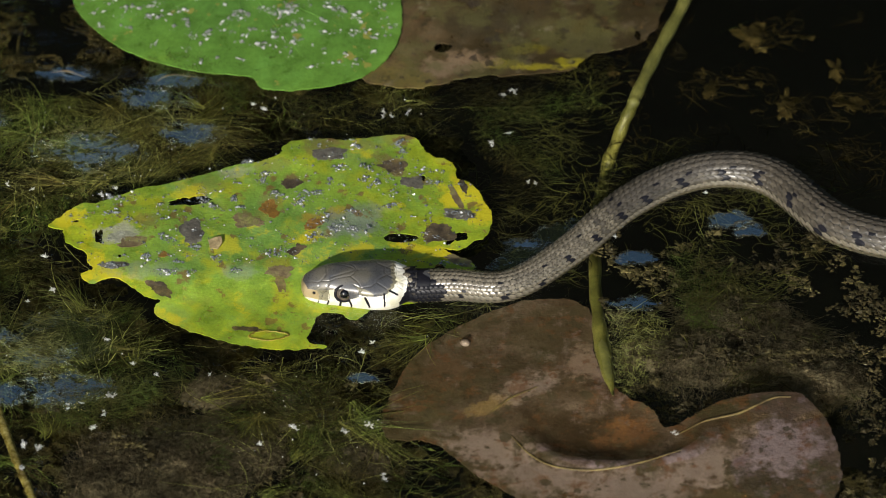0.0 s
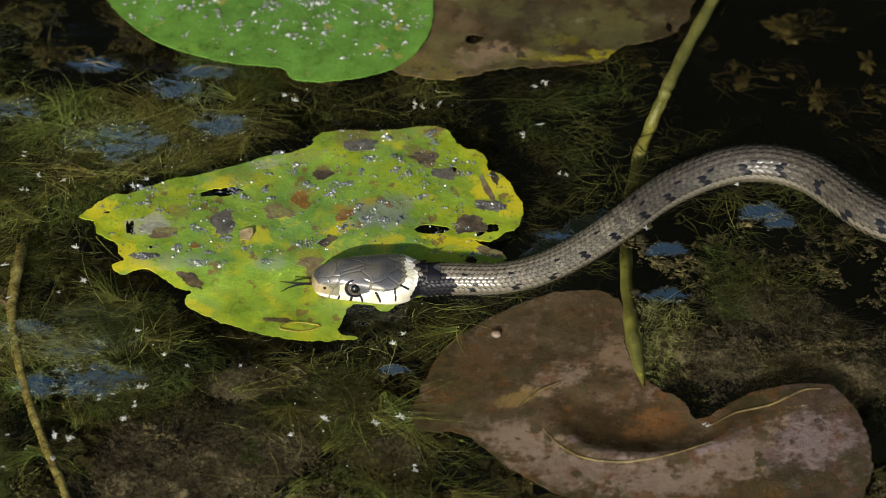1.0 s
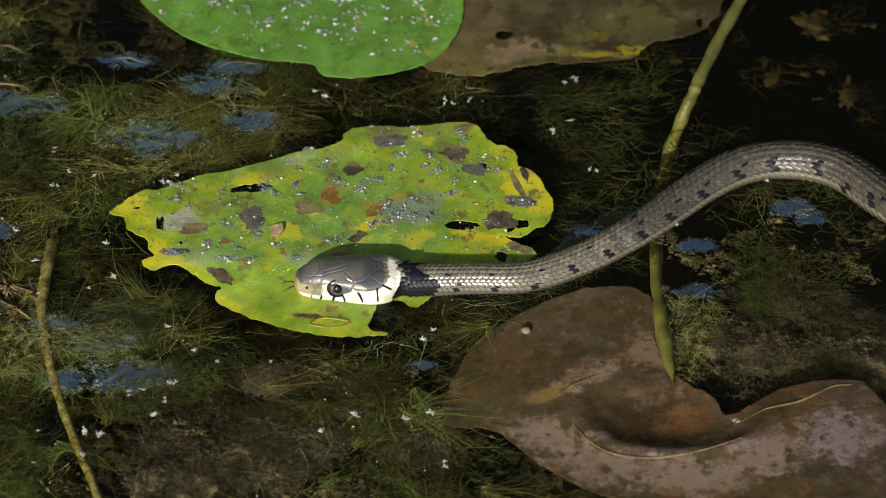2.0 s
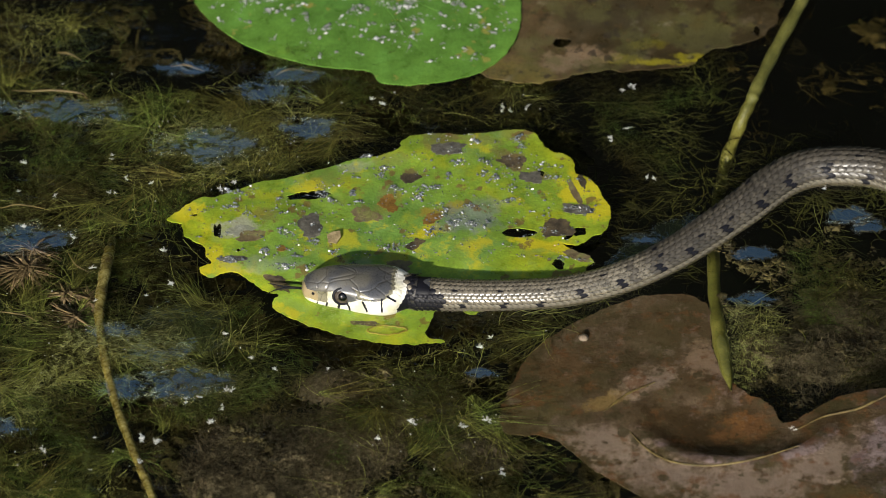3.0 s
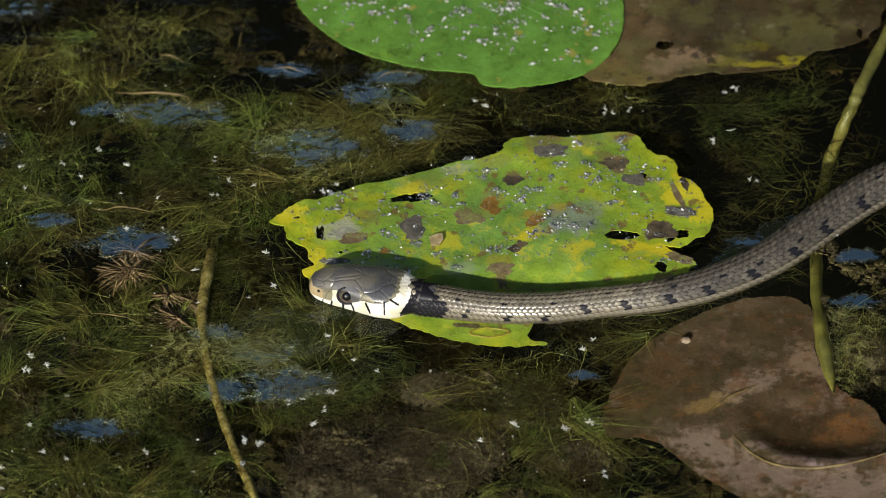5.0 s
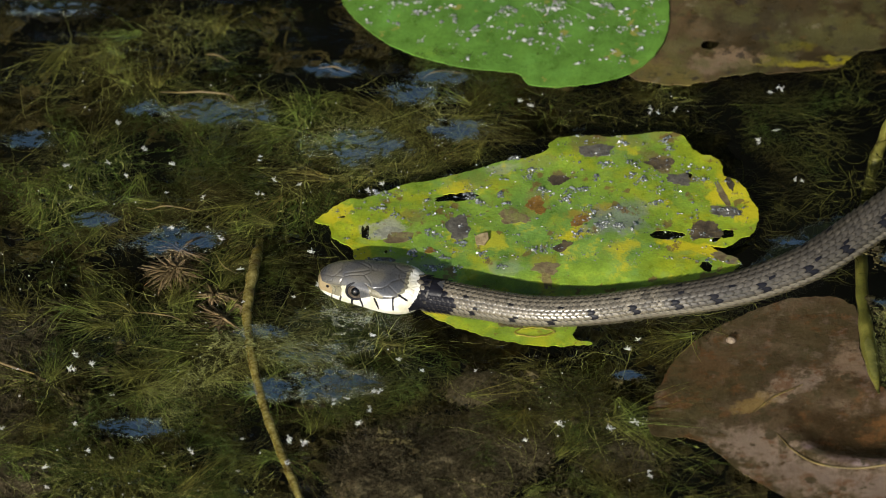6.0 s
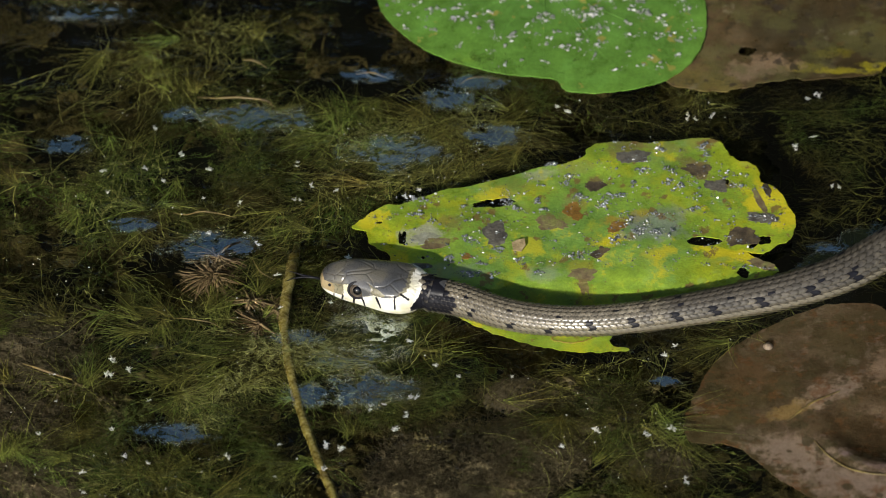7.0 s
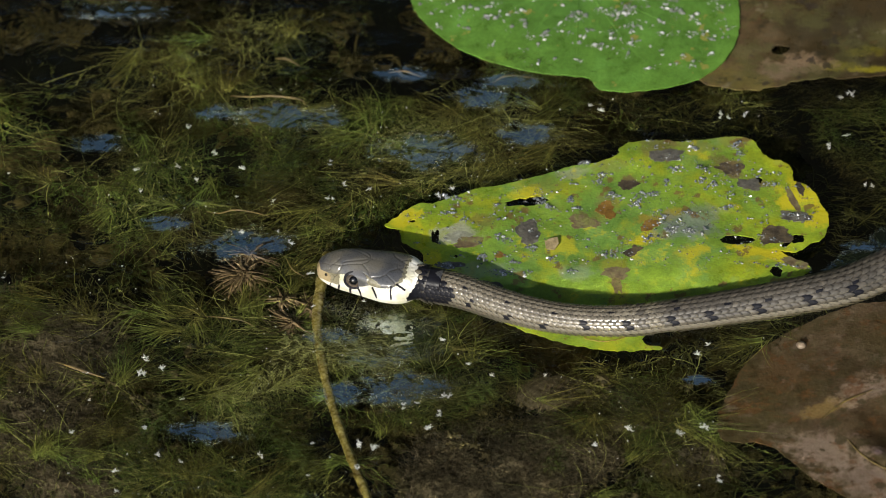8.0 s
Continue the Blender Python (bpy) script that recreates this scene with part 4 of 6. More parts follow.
def head_mesh():
    nu, na = 270, 216
    u = np.concatenate([np.linspace(0, 2, 14, endpoint=False), np.linspace(2, 38, nu - 14)])
    w, top, low = (hermite(SECTIONS[:, 0], SECTIONS[:, k], u) for k in (1, 2, 3))
    a = np.linspace(0, 2 * np.pi, na, endpoint=False)
    ca, sa = np.cos(a), np.sin(a)
    e = 2 / 2.5
    cx, sx = np.sign(ca) * np.abs(ca) ** e, np.sign(sa) * np.abs(sa) ** e
    y = w[:, None] * sx[None]
    z = np.where(cx > 0, top[:, None] * cx[None], -low[:, None] * cx[None])
    x = np.repeat(-u[:, None], na, 1)
    # brow ridge over the eye and the slight hollow of the cheek before it
    side = np.abs(y)
    brow = np.exp(-((-x - 12) / 3.5) ** 2) * np.exp(-((z - 3.4) / 1.0) ** 2)
    y = y * (1 + 0.03 * brow)
    z = z + 0.15 * brow
    hollow = np.exp(-((-x - 7) / 2.5) ** 2) * np.exp(-((z - 1.0) / 1.4) ** 2)
    y = y * (1 - 0.07 * hollow)
    q = z * TILT_C - np.abs(y) * TILT_S
    P = np.stack([(-x).ravel(), q.ravel()], 1)
    d = np.full(len(P), 9.0)
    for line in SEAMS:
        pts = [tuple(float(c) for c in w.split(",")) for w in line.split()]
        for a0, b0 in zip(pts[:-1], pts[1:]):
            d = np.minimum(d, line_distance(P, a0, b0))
    bar = np.min([line_distance(P, a0, b0) / hw for a0, b0, hw in BARS], axis=0)
    U, Q, Z = P[:, 0], P[:, 1], z.ravel()
    front = np.interp(Q, [-5.8, -2.1, 0.3, 3.4, 6.7], [28.6, 30.6, 31.2, 30.9, 30.2]) + 0.22 * np.abs(np.sin(Q * 2.2))
    back = np.interp(Q, [-6.0, -4.5, -3.0, -1.0, 1.0, 3.0, 5.0], [33.0, 40.5, 42.5, 41.5, 39.2, 36.4, 34.4])
    collar = np.interp(Q, [-7.0, -2.2, -0.5, 0.7, 2.5, 4.5, 6.5], [26.6, 25.8, 26.9, 27.5, 27.4, 27.0, 27.2]) + 0.55 * np.abs(np.sin(Q * 2.0))
    lip = Q < np.interp(U, *LIP_LINE)
    nape = (U > front) & (U < back) & (Q > -6.2) & (Z > -4.0)
    cream = (U > collar) | (Z < -4.3)
    # crevice darkness of the shield seams is put into the colour, beside the dent
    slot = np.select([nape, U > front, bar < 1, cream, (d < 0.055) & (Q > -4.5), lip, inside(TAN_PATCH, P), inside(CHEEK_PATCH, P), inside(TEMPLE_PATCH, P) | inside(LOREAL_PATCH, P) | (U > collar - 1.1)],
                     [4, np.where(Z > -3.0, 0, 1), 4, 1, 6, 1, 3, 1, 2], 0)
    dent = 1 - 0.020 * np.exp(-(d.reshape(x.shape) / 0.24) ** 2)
    mouth = np.exp(-((z - (-3.2 - 0.03 * (-x))) / 0.16) ** 2) * ((-x) < 27)
    y, z = y * dent * (1 - 0.03 * mouth), z * dent
    verts = np.stack([x * STRETCH, y, z], -1).reshape(-1, 3) * 0.001 + [HEAD_LEN, 0, 0]
    i, j = np.meshgrid(np.arange(nu - 1), np.arange(na), indexing="ij")
    k = (j + 1) % na
    faces = np.stack([i * na + j, i * na + k, (i + 1) * na + k, (i + 1) * na + j], -1).reshape(-1, 4).tolist()
    slots = slot.reshape(nu, na)[:-1].ravel().tolist()
    faces += [tuple(range(na))[::-1], tuple(range((nu - 1) * na, nu * na))]
    slots += [3, 4]
    return mesh_from("head", verts, faces, [CROWN, LIP, TEMPLE, SNOUT, INK, FLANK, SKIN_CREVICE], slots)


ROWS_ROUND = 20


def scale_ring(index, r, pitch, dark, specks, black_at, skin):
    """One ring of keeled, overlapping scales on a sleeve of skin. dark: rows whose scale is black."""
    verts, faces, slots = [], [], []
    n = 20
    core = [(x, 0.965 * r * math.cos(a), 0.965 * r * math.sin(a)) for x in (0.75 * pitch, 0.0, -0.75 * pitch) for a in np.linspace(0, 2 * np.pi, n, endpoint=False)]
    verts += core
    for i in range(2):
        for j in range(n):
            faces.append((i * n + j, (i + 1) * n + j, (i + 1) * n + (j + 1) % n, i * n + (j + 1) % n))
            slots.append(1)
    da = 2 * math.pi / ROWS_ROUND
    for row in range(ROWS_ROUND):
        mid = row * da
        off = 0.5 * pitch if row % 2 else 0.0
        belly = abs(math.atan2(math.sin(mid), math.cos(mid))) > radians(112)
        wide = 1.25 if belly else 1.0
        base = len(verts)
        for k, (x, half, lift) in enumerate(((0.60, 0.42, 0.960), (0.18, 0.53, 0.992), (-0.34, 0.46, 1.040), (-0.66, 0.30, 1.070), (-0.86, 0.08, 1.074))):
            for c in (-1, 0, 1):
                ang = mid + c * half * da * wide
                rr = r * (lift + (0.012 if c == 0 and not belly else 0.0) - (0.036 if c else 0))
                verts.append((x * pitch + off, -rr * math.sin(ang), rr * math.cos(ang)))
        low = abs(math.atan2(math.sin(mid), math.cos(mid)))
        root = (15 - row) % n
        faces += [(n + root, base, base + 1), (n + root, base + 1, base + 2)]
        slots += [1, 1]
        q_at = 1000 * r * (math.cos(mid) * TILT_C - abs(math.sin(mid)) * TILT_S)
        slot = 2 if row in dark or (not belly and nape_black((black_at - 1000 * off) / STRETCH, q_at)) else 3 if low > radians(84) else 0
        for k in range(4):
            for c in range(2):
                q = base + k * 3 + c
                faces.append((q, q + 1, q + 4, q + 3))
                mark = row in specks and c == (row + index) % 2 and k in (1, 2)
                slots.append(2 if mark and slot == 0 else slot)
    return mesh_from("body_ring", verts, faces, [skin, SKIN_CREVICE, INK, FLANK], slots)


def build_snake():
    root = tagged(new("snake"), "grey grass snake with cream collar and black nape, swimming", "snake")
    head = part("head", head_mesh(), root, "smooth grey head with cream lips barred in black")
    for side in (-1, 1):
        centre = (HEAD_LEN - 0.0135, side * 0.0061, 0.0019)
        v, f = ball(0.0026, 0.62)
        eye = part("eye", mesh_from("eye", v * np.array([1.12, 1, 1]), f, [IRIS]), head, "round glossy brown eye")
        eye.location, eye.rotation_euler = centre, (side * radians(25), 0, side * radians(8))
        v, f = ball(0.00160, 0.86)
        pupil = part("pupil", mesh_from("pupil", v, f, [PUPIL]), eye, "black round pupil")
        pupil.location = (0.0001, side * 0.00078, 0)
        v, f = torus(0.0026, 0.00045)
        rim = part("eye_rim", mesh_from("eye_rim", v * np.array([1.14, 1, 1]), f, [INK]), eye, "dark rim round the eye")
        rim.location = (0, side * 0.00045, 0)
        v, f = ball(0.0006, 0.5, 8, 12)
        nostril = part("nostril", mesh_from("nostril", v, f, [INK]), head, "small black nostril")
        nostril.location = (HEAD_LEN - 0.0040, side * 0.0048, 0.0010)
    # the forked tongue, one mesh, slides in and out of the snout
    verts, faces = [], []
    for s in (-1, 1):
        v, f = tube([(0, 0, 0), (0.004, 0, 0.0001), (0.0070, s * 0.0004, 0), (0.0098, s * 0.0014, -0.0003), (0.0122, s * 0.0026, -0.0010)], [0.00045, 0.00042, 0.0003, 0.0002, 0.00007], 8)
        faces += [tuple(k + len(verts) for k in q) for q in f]
        verts += list(v)
    tongue = part("tongue", mesh_from("tongue", verts, faces, [INK]), root, "thin black forked tongue")
    rings, s, i = [], -0.0030, 0
    rng = random.Random(7)
    gap_low, gap_mid, repeat = 6, 4, False
    while s < 0.60:
        grow = min(max(s, 0) / 0.13, 1.0)
        r = 0.0051 + 0.0005 * max(0.0, 1 - (s + 0.0030) / 0.018) + 0.0016 * smooth_step(0.04, 0.17, s) - 0.0050 * max(0, (s - 0.30) / 0.30) ** 1.5
        pitch = (0.0016 + 0.0013 * grow) * (1 if s < 0.35 else 0.85)
        dark, specks = set(), set()
        if s > 0.006:
            gap_low, gap_mid = gap_low - 1, gap_mid - 1
            if gap_low == 0:
                dark |= {5, 15} if s < 0.05 else {3, 4, 16, 17} if rng.random() < 0.7 else {4, 5, 15, 16}
                repeat = s > 0.05 and rng.random() < 0.25
                specks |= {4, 16} if s < 0.05 else {5, 15}
                gap_low = rng.choice((5, 6, 6, 7) if s < 0.08 else (4, 5, 5, 6))
            elif repeat:
                dark, repeat = ({3, 4, 16, 17} if rng.random() < 0.4 else {4, 16}), False
            if gap_mid == 0:
                specks |= rng.choice(({1, 19}, {2, 18}, {2, 18}))
                gap_mid = rng.choice((7, 8, 9) if s < 0.07 else (4, 5, 6))
        # front and rear rings take the sunlit and shaded copies of one scale colour
        ring = part("body_ring", scale_ring(i, r, pitch, dark, specks, 36 + 1000 * s, SCALE_SUNLIT if s + 0.02 * rng.random() < 0.085 else SCALE_SHADED), root)
        rings.append((s, ring))
        s += pitch
        i += 1
    return root, head, tongue, rings


SNAKE, HEAD, TONGUE, RINGS = build_snake()


# ------------------------------------------------------------------ sprigs, weed, fluff, grit
def strands(base, heading, length, width, bend, rng, sag=0.3, k=4, curl=None):
    """Thin three-sided curved threads, many at once."""
    n = len(base)
    t = np.linspace(0, 1, k)
    side = np.stack([-heading[:, 1], heading[:, 0], np.zeros(n)], 1)
    c = base[:, None] + heading[:, None] * (length[:, None] * t)[..., None] + side[:, None] * (bend[:, None] * length[:, None] * t ** 2)[..., None]
    if curl is not None:   # arcs of a circle in place of gentle bows
        turn = curl[:, None] * t
        small = np.where(np.abs(curl) < 1e-3, 1e-3, curl)[:, None]
        along, across = length[:, None] * np.sin(turn) / small, length[:, None] * (1 - np.cos(turn)) / small
        c = base[:, None] + heading[:, None] * along[..., None] + side[:, None] * across[..., None]
    c[..., 2] -= sag * length[:, None] * t ** 2 * rng.random((n, 1))
    w = width[:, None] * (1 - 0.75 * t)
    off = np.stack([np.cos([0.5, 2.6, 4.7]), np.sin([0.5, 2.6, 4.7])], 1)
    v = c[:, :, None] + side[:, None, None] * (w[:, :, None] * off[None, None, :, 0])[..., None]
    v[..., 2] += w[:, :, None] * off[None, None, :, 1]
    v = v.reshape(-1, 3)
    q = np.array([(r * 3 + a, r * 3 + (a + 1) % 3, (r + 1) * 3 + (a + 1) % 3, (r + 1) * 3 + a) for r in range(k - 1) for a in range(3)])
    f = (np.arange(n) * k * 3)[:, None, None] + q[None]
    return v, f.reshape(-1, 4)


def quick_mesh(name, v, f, mats):
    me = bpy.data.meshes.new(name)
    me.vertices.add(len(v))
    me.vertices.foreach_set("co", np.ascontiguousarray(v, dtype=np.float32).ravel())
    me.loops.add(f.size)
    me.loops.foreach_set("vertex_index", f.astype(np.int32).ravel())
    me.polygons.add(len(f))
    me.polygons.foreach_set("loop_start", np.arange(0, f.size, 4, dtype=np.int32))
    for m in mats:
        me.materials.append(m)
    me.update(calc_edges=True)
    return me


def open_water(x, y):
    """0 where weed grows, up to 1 over the deep gaps and under the drowned leaf and the sludge."""
    deep = smooth_step(0.105, 0.125, x) * smooth_step(0.040, 0.062, y)
    right = 1.0 * smooth_step(0.148, 0.178, x) * smooth_step(-0.075, -0.05, y)
    thin = 1.0 * smooth_step(0.030, 0.06, x)
    back = 0.58 * smooth_step(0.060, 0.095, y)
    left = 0.50 * smooth_step(-0.140, -0.175, x) * smooth_step(-0.035, 0.0, y)
    front = 0.30 * smooth_step(-0.045, -0.005, x)
    under = 1.0 if math.hypot((x - 0.125) / 0.065, (y + 0.085) / 0.055) < 1 else 0.0
    brown = 1.0 if math.hypot((x + 0.048) / 0.028, (y + 0.100) / 0.032) < 1 else 0.0
    return max(deep, right, thin, back, left, front, under, brown)


def weed_cover(x, y):
    """How thick the weed stands: clumps with dark lanes between them."""
    c = noise.fractal(Vector((x * 26, y * 34, 1.5)), 0.9, 2.1, 4)
    lanes = abs(noise.noise(Vector((x * 40, y * 52, 30.0))))
    holes = noise.noise(Vector((x * 120, y * 150, 17.0)))
    return 0.50 + 0.75 * c - 0.45 * max(0.0, 0.16 - lanes) / 0.16 - 0.8 * max(0.0, holes - 0.12)


def build_weed():
    """Threads that follow slow swirls, thick on the clumps, thin over the lanes between them."""
    rng = np.random.default_rng(5)
    for name, label, count, mat, deep, w, reach in (("water_weed", "dense olive green threads of water weed", 115000, WEED, 0.011, 0.000115, (0.005, 0.022)), ("pale_weed", "scattered pale threads of water weed near the surface", 24000, WEED_PALE, 0.004, 0.000075, (0.006, 0.028))):
        p = np.column_stack([rng.uniform(-0.24, 0.26, count), rng.uniform(-0.15, 0.18, count)])
        cover = np.array([weed_cover(x, y) - 0.9 * open_water(x, y) for x, y in p])
        ok = cover > rng.random(count) * 0.85
        for poly in LEAF_AREAS:
            ok &= ~inside(poly, p)
        p, cover = p[ok], np.clip(cover[ok], 0, 1)
        n = len(p)
        flow = np.array([noise.noise(Vector((x * 26, y * 26, 20))) * 5.0 + noise.noise(Vector((x * 90, y * 90, 5))) * 1.6 for x, y in p]) + rng.normal(0, 0.45, n) + np.pi * (rng.random(n) < 0.5)
        head = np.stack([np.cos(flow), np.sin(flow), rng.normal(0, 0.12, n)], 1)
        base = np.column_stack([p, -0.0012 - deep * (1 - cover) * 0.9 - 0.4 * deep * rng.random(n)])
        size = rng.uniform(*reach, n)
        clear = ~inside(LEAF_AREAS[0], p + head[:, :2] * size[:, None]) & ~inside(LEAF_AREAS[0], p + head[:, :2] * size[:, None] * 0.5)
        clear |= (base[:, 2] < -0.006) & (head[:, 2] < 0.1)
        base, head, size, n = base[clear], head[clear], size[clear], int(clear.sum())
        v, f = strands(base, head, size, np.full(n, w) * rng.uniform(0.6, 2.0, n), np.zeros(n), rng, 0.3, 6, rng.normal(0, 0.9, n))
        v[:, 2] = np.minimum(v[:, 2], -0.0004)
        thing(name, quick_mesh(name, v, f, [mat]), label, "water weed", kind="stuff")


def build_tufts():
    """Fans of weed that spread from one root, each with its own lean and tone."""
    rng = np.random.default_rng(58)
    B, H, L, W, C = [], [], [], [], []
    for _ in range(1500):
        c = np.array([rng.uniform(-0.23, 0.20), rng.uniform(-0.145, 0.125)])
        if weed_cover(*c) - open_water(*c) < rng.uniform(0.05, 0.6) or any(inside(poly, c[None])[0] for poly in LEAF_AREAS):
            continue
        lean, z, reach = rng.uniform(0, 6.3), rng.uniform(-0.006, -0.0015), rng.uniform(0.010, 0.028)
        n = rng.integers(16, 42)
        a = lean + rng.normal(0, 0.42, n)
        l = reach * rng.uniform(0.5, 1.1, n)
        tip = c + np.stack([np.cos(a), np.sin(a)], 1) * l[:, None]
        ok = ~inside(LEAF_AREAS[0], tip) & ~inside(LEAF_AREAS[0], (tip + c) / 2)
        a, l, n = a[ok], l[ok], int(ok.sum())
        B.append(np.column_stack([c + rng.normal(0, 0.0009, (n, 2)), np.full(n, z)]))
        H.append(np.stack([np.cos(a), np.sin(a), rng.normal(0.08, 0.1, n)], 1))
        L.append(l), W.append(rng.uniform(0.00008, 0.00021, n)), C.append(rng.normal(0, 0.35) + rng.normal(0, 0.5, n))
    v, f = strands(*(np.concatenate(k) for k in (B, H, L, W)), np.zeros(sum(map(len, L))), rng, 0.25, 6, np.concatenate(C))
    v[:, 2] = np.minimum(v[:, 2], -0.0003)
    thing("weed_tufts", quick_mesh("weed_tufts", v, f, [TUFT]), "fan-shaped tufts of green weed just under water", "water weed", kind="stuff")


def build_curly_weed():
    """Tangled curling threads over the deeper water beside the leaf."""
    rng = np.random.default_rng(77)
    p = np.column_stack([rng.uniform(-0.06, 0.22, 28000), rng.uniform(-0.075, 0.105, 28000)])
    far = np.array([max(smooth_step(0.098, 0.118, x) * smooth_step(0.045, 0.062, y), 0.75 * smooth_step(0.16, 0.19, x), smooth_step(0.0, -0.03, x)) for x, y in p])
    n1 = np.array([noise.fractal(Vector((x * 45, y * 60, 8.0)), 0.9, 2.0, 4) for x, y in p])
    near = np.array([smooth_step(0.115, 0.09, x) * smooth_step(0.0, 0.03, y) for x, y in p])
    ok = (n1 + 0.10 + 0.14 * near - 1.1 * far) > rng.random(len(p)) * 0.75
    for poly in LEAF_AREAS:
        ok &= ~inside(poly, p)
    p, n1 = p[ok], n1[ok]
    n = len(p)
    a = np.array([noise.noise(Vector((x * 30, y * 30, 14))) * 7 for x, y in p]) + rng.normal(0, 0.6, n)
    head = np.stack([np.cos(a), np.sin(a), rng.normal(0, 0.06, n)], 1)
    z = -0.0015 - 0.009 * rng.random(n) - 0.006 * np.clip(0.3 - n1, 0, 1)
    v, f = strands(np.column_stack([p, z]), head, rng.uniform(0.004, 0.015, n), rng.uniform(0.00010, 0.00028, n), np.zeros(n), rng, 0.15, 7, rng.normal(0, 2.4, n))
    v[:, 2] = np.minimum(v[:, 2], 0.0003)
    thing("curly_weed", quick_mesh("curly_weed", v, f, [CURLY]), "tangle of curling brown-green weed under water", "water weed", kind="stuff")


def sprig_meshes(seed):
    """A milfoil shoot: a thin stem with whorls of feather leaves."""
    rng = np.random.default_rng(seed)
    length, whorls = 0.034 + 0.012 * rng.random(), 11
    bend = rng.normal(0, 0.004)
    stem = [(length * t, bend * math.sin(t * 2.2), 0) for t in np.linspace(0, 1, 9)]
    sv, sf = tube(stem, np.linspace(0.0002, 0.0001, 9), 6)
    B, H, L = [], [], []
    for k in range(whorls):
        t = (k + 0.5) / whorls
        o = np.array([length * t, bend * math.sin(t * 2.2), 0])
        size = 0.013 * (1 - 0.65 * t ** 2) * rng.uniform(0.8, 1.1)
        for j in range(5):
            a = 2 * math.pi * (j + 0.5 * (k % 2)) / 5 + rng.normal(0, 0.2)
            d = np.array([0.55, math.cos(a), 0.35 * math.sin(a)])
            d /= np.linalg.norm(d)
            B.append(o), H.append(d), L.append(size)
            s = np.array([-d[1], d[0], 0.0])
            for m in range(8):
                f = 0.18 + 0.8 * m / 8 + rng.normal(0, 0.03)
                for g in (-1, 1):
                    e = d * rng.uniform(0.4, 0.9) + s * g * 0.75 + np.array([0, 0, rng.normal(0, 0.35)])
                    B.append(o + d * size * f), H.append(e / np.linalg.norm(e)), L.append(size * 0.42 * (1 - 0.6 * f) * rng.uniform(0.6, 1.2))
    n = len(B)
    v, f = strands(np.array(B), np.array(H), np.array(L), np.full(n, 0.000075), rng.normal(0, 0.25, n), rng, 0.2)
    return mesh_from("stem", sv, sf, [WEED]), quick_mesh("frond", v, f, [WEED if seed < 6 else WEED_PALE])


def build_sprigs():
    rng = random.Random(3)
    kinds = [sprig_meshes(k) for k in range(8)]
    spots = [(-0.0733, -0.0713), (-0.0682, -0.0550), (-0.0802, -0.0767), (-0.0860, -0.0550), (-0.0590, -0.0767), (-0.1150, 0.0313), (-0.1227, 0.0484), (-0.1313, 0.0313), (-0.1061, 0.0399), (-0.0973, 0.0513), (-0.0828, 0.0570), (-0.0699, 0.0484), (-0.0482, 0.0599), (-0.0666, 0.0686), (-0.0948, 0.0228), (-0.0836, 0.0059), (-0.1233, 0.0059), (-0.1286, -0.0550), (-0.1175, -0.0713), (-0.1311, -0.0875), (-0.1131, -0.1035), (-0.1028, -0.0928), (-0.1268, -0.1142), (-0.1072, -0.0604), (-0.0900, -0.0331), (0.1101, -0.0289), (0.1289, 0.0003), (0.1395, -0.0053), (-0.1534, 0.0399), (-0.1637, 0.0256), (-0.1774, 0.0059), (-0.1539, -0.0441), (-0.1670, -0.0713), (-0.1829, -0.0331), (-0.1589, -0.0982), (-0.1763, -0.1035), (-0.1883, -0.0713), (-0.0397, -0.0686), (-0.0291, -0.0604), (-0.0149, -0.0713), (-0.0007, -0.0604), (0.0135, -0.0550), (0.0170, -0.0713), (0.0028, -0.1035), (0.0151, -0.1142), (-0.0154, 0.0744), (-0.0300, 0.0715), (0.0542, 0.0744), (0.0827, 0.0313), (-0.0226, 0.0599)]
    for i, (x, y) in enumerate(spots):
        bright = i in (1, 10, 19, 25)
        stem, feathers = kinds[6 + i % 2 if bright else i % 6]
        angles = [rng.uniform(0, 360) for _ in range(10)]
        reach = [[(x + d * math.cos(radians(g + o)), y + d * math.sin(radians(g + o))) for d, o in ((0, 0), (.012, 45), (.012, -45), (.02, 0), (.03, 20), (.03, -20), (.042, 0))] for g in angles]
        clear = [g for g, pts in zip(angles, reach) if not inside(LEAF_AREAS[0], np.array(pts)).any()]
        if not clear:
            continue
        ob = thing("milfoil_sprig", stem, "feathery green milfoil sprig just under the water", "water plant", "milfoil sprigs")
        part("frond", feathers, ob)
        ob.matrix_basis = pose(x, y, -0.0008 if bright else rng.uniform(-0.007, -0.0015), rng.uniform(-20, 20), rng.uniform(-8, 8), clear[0])


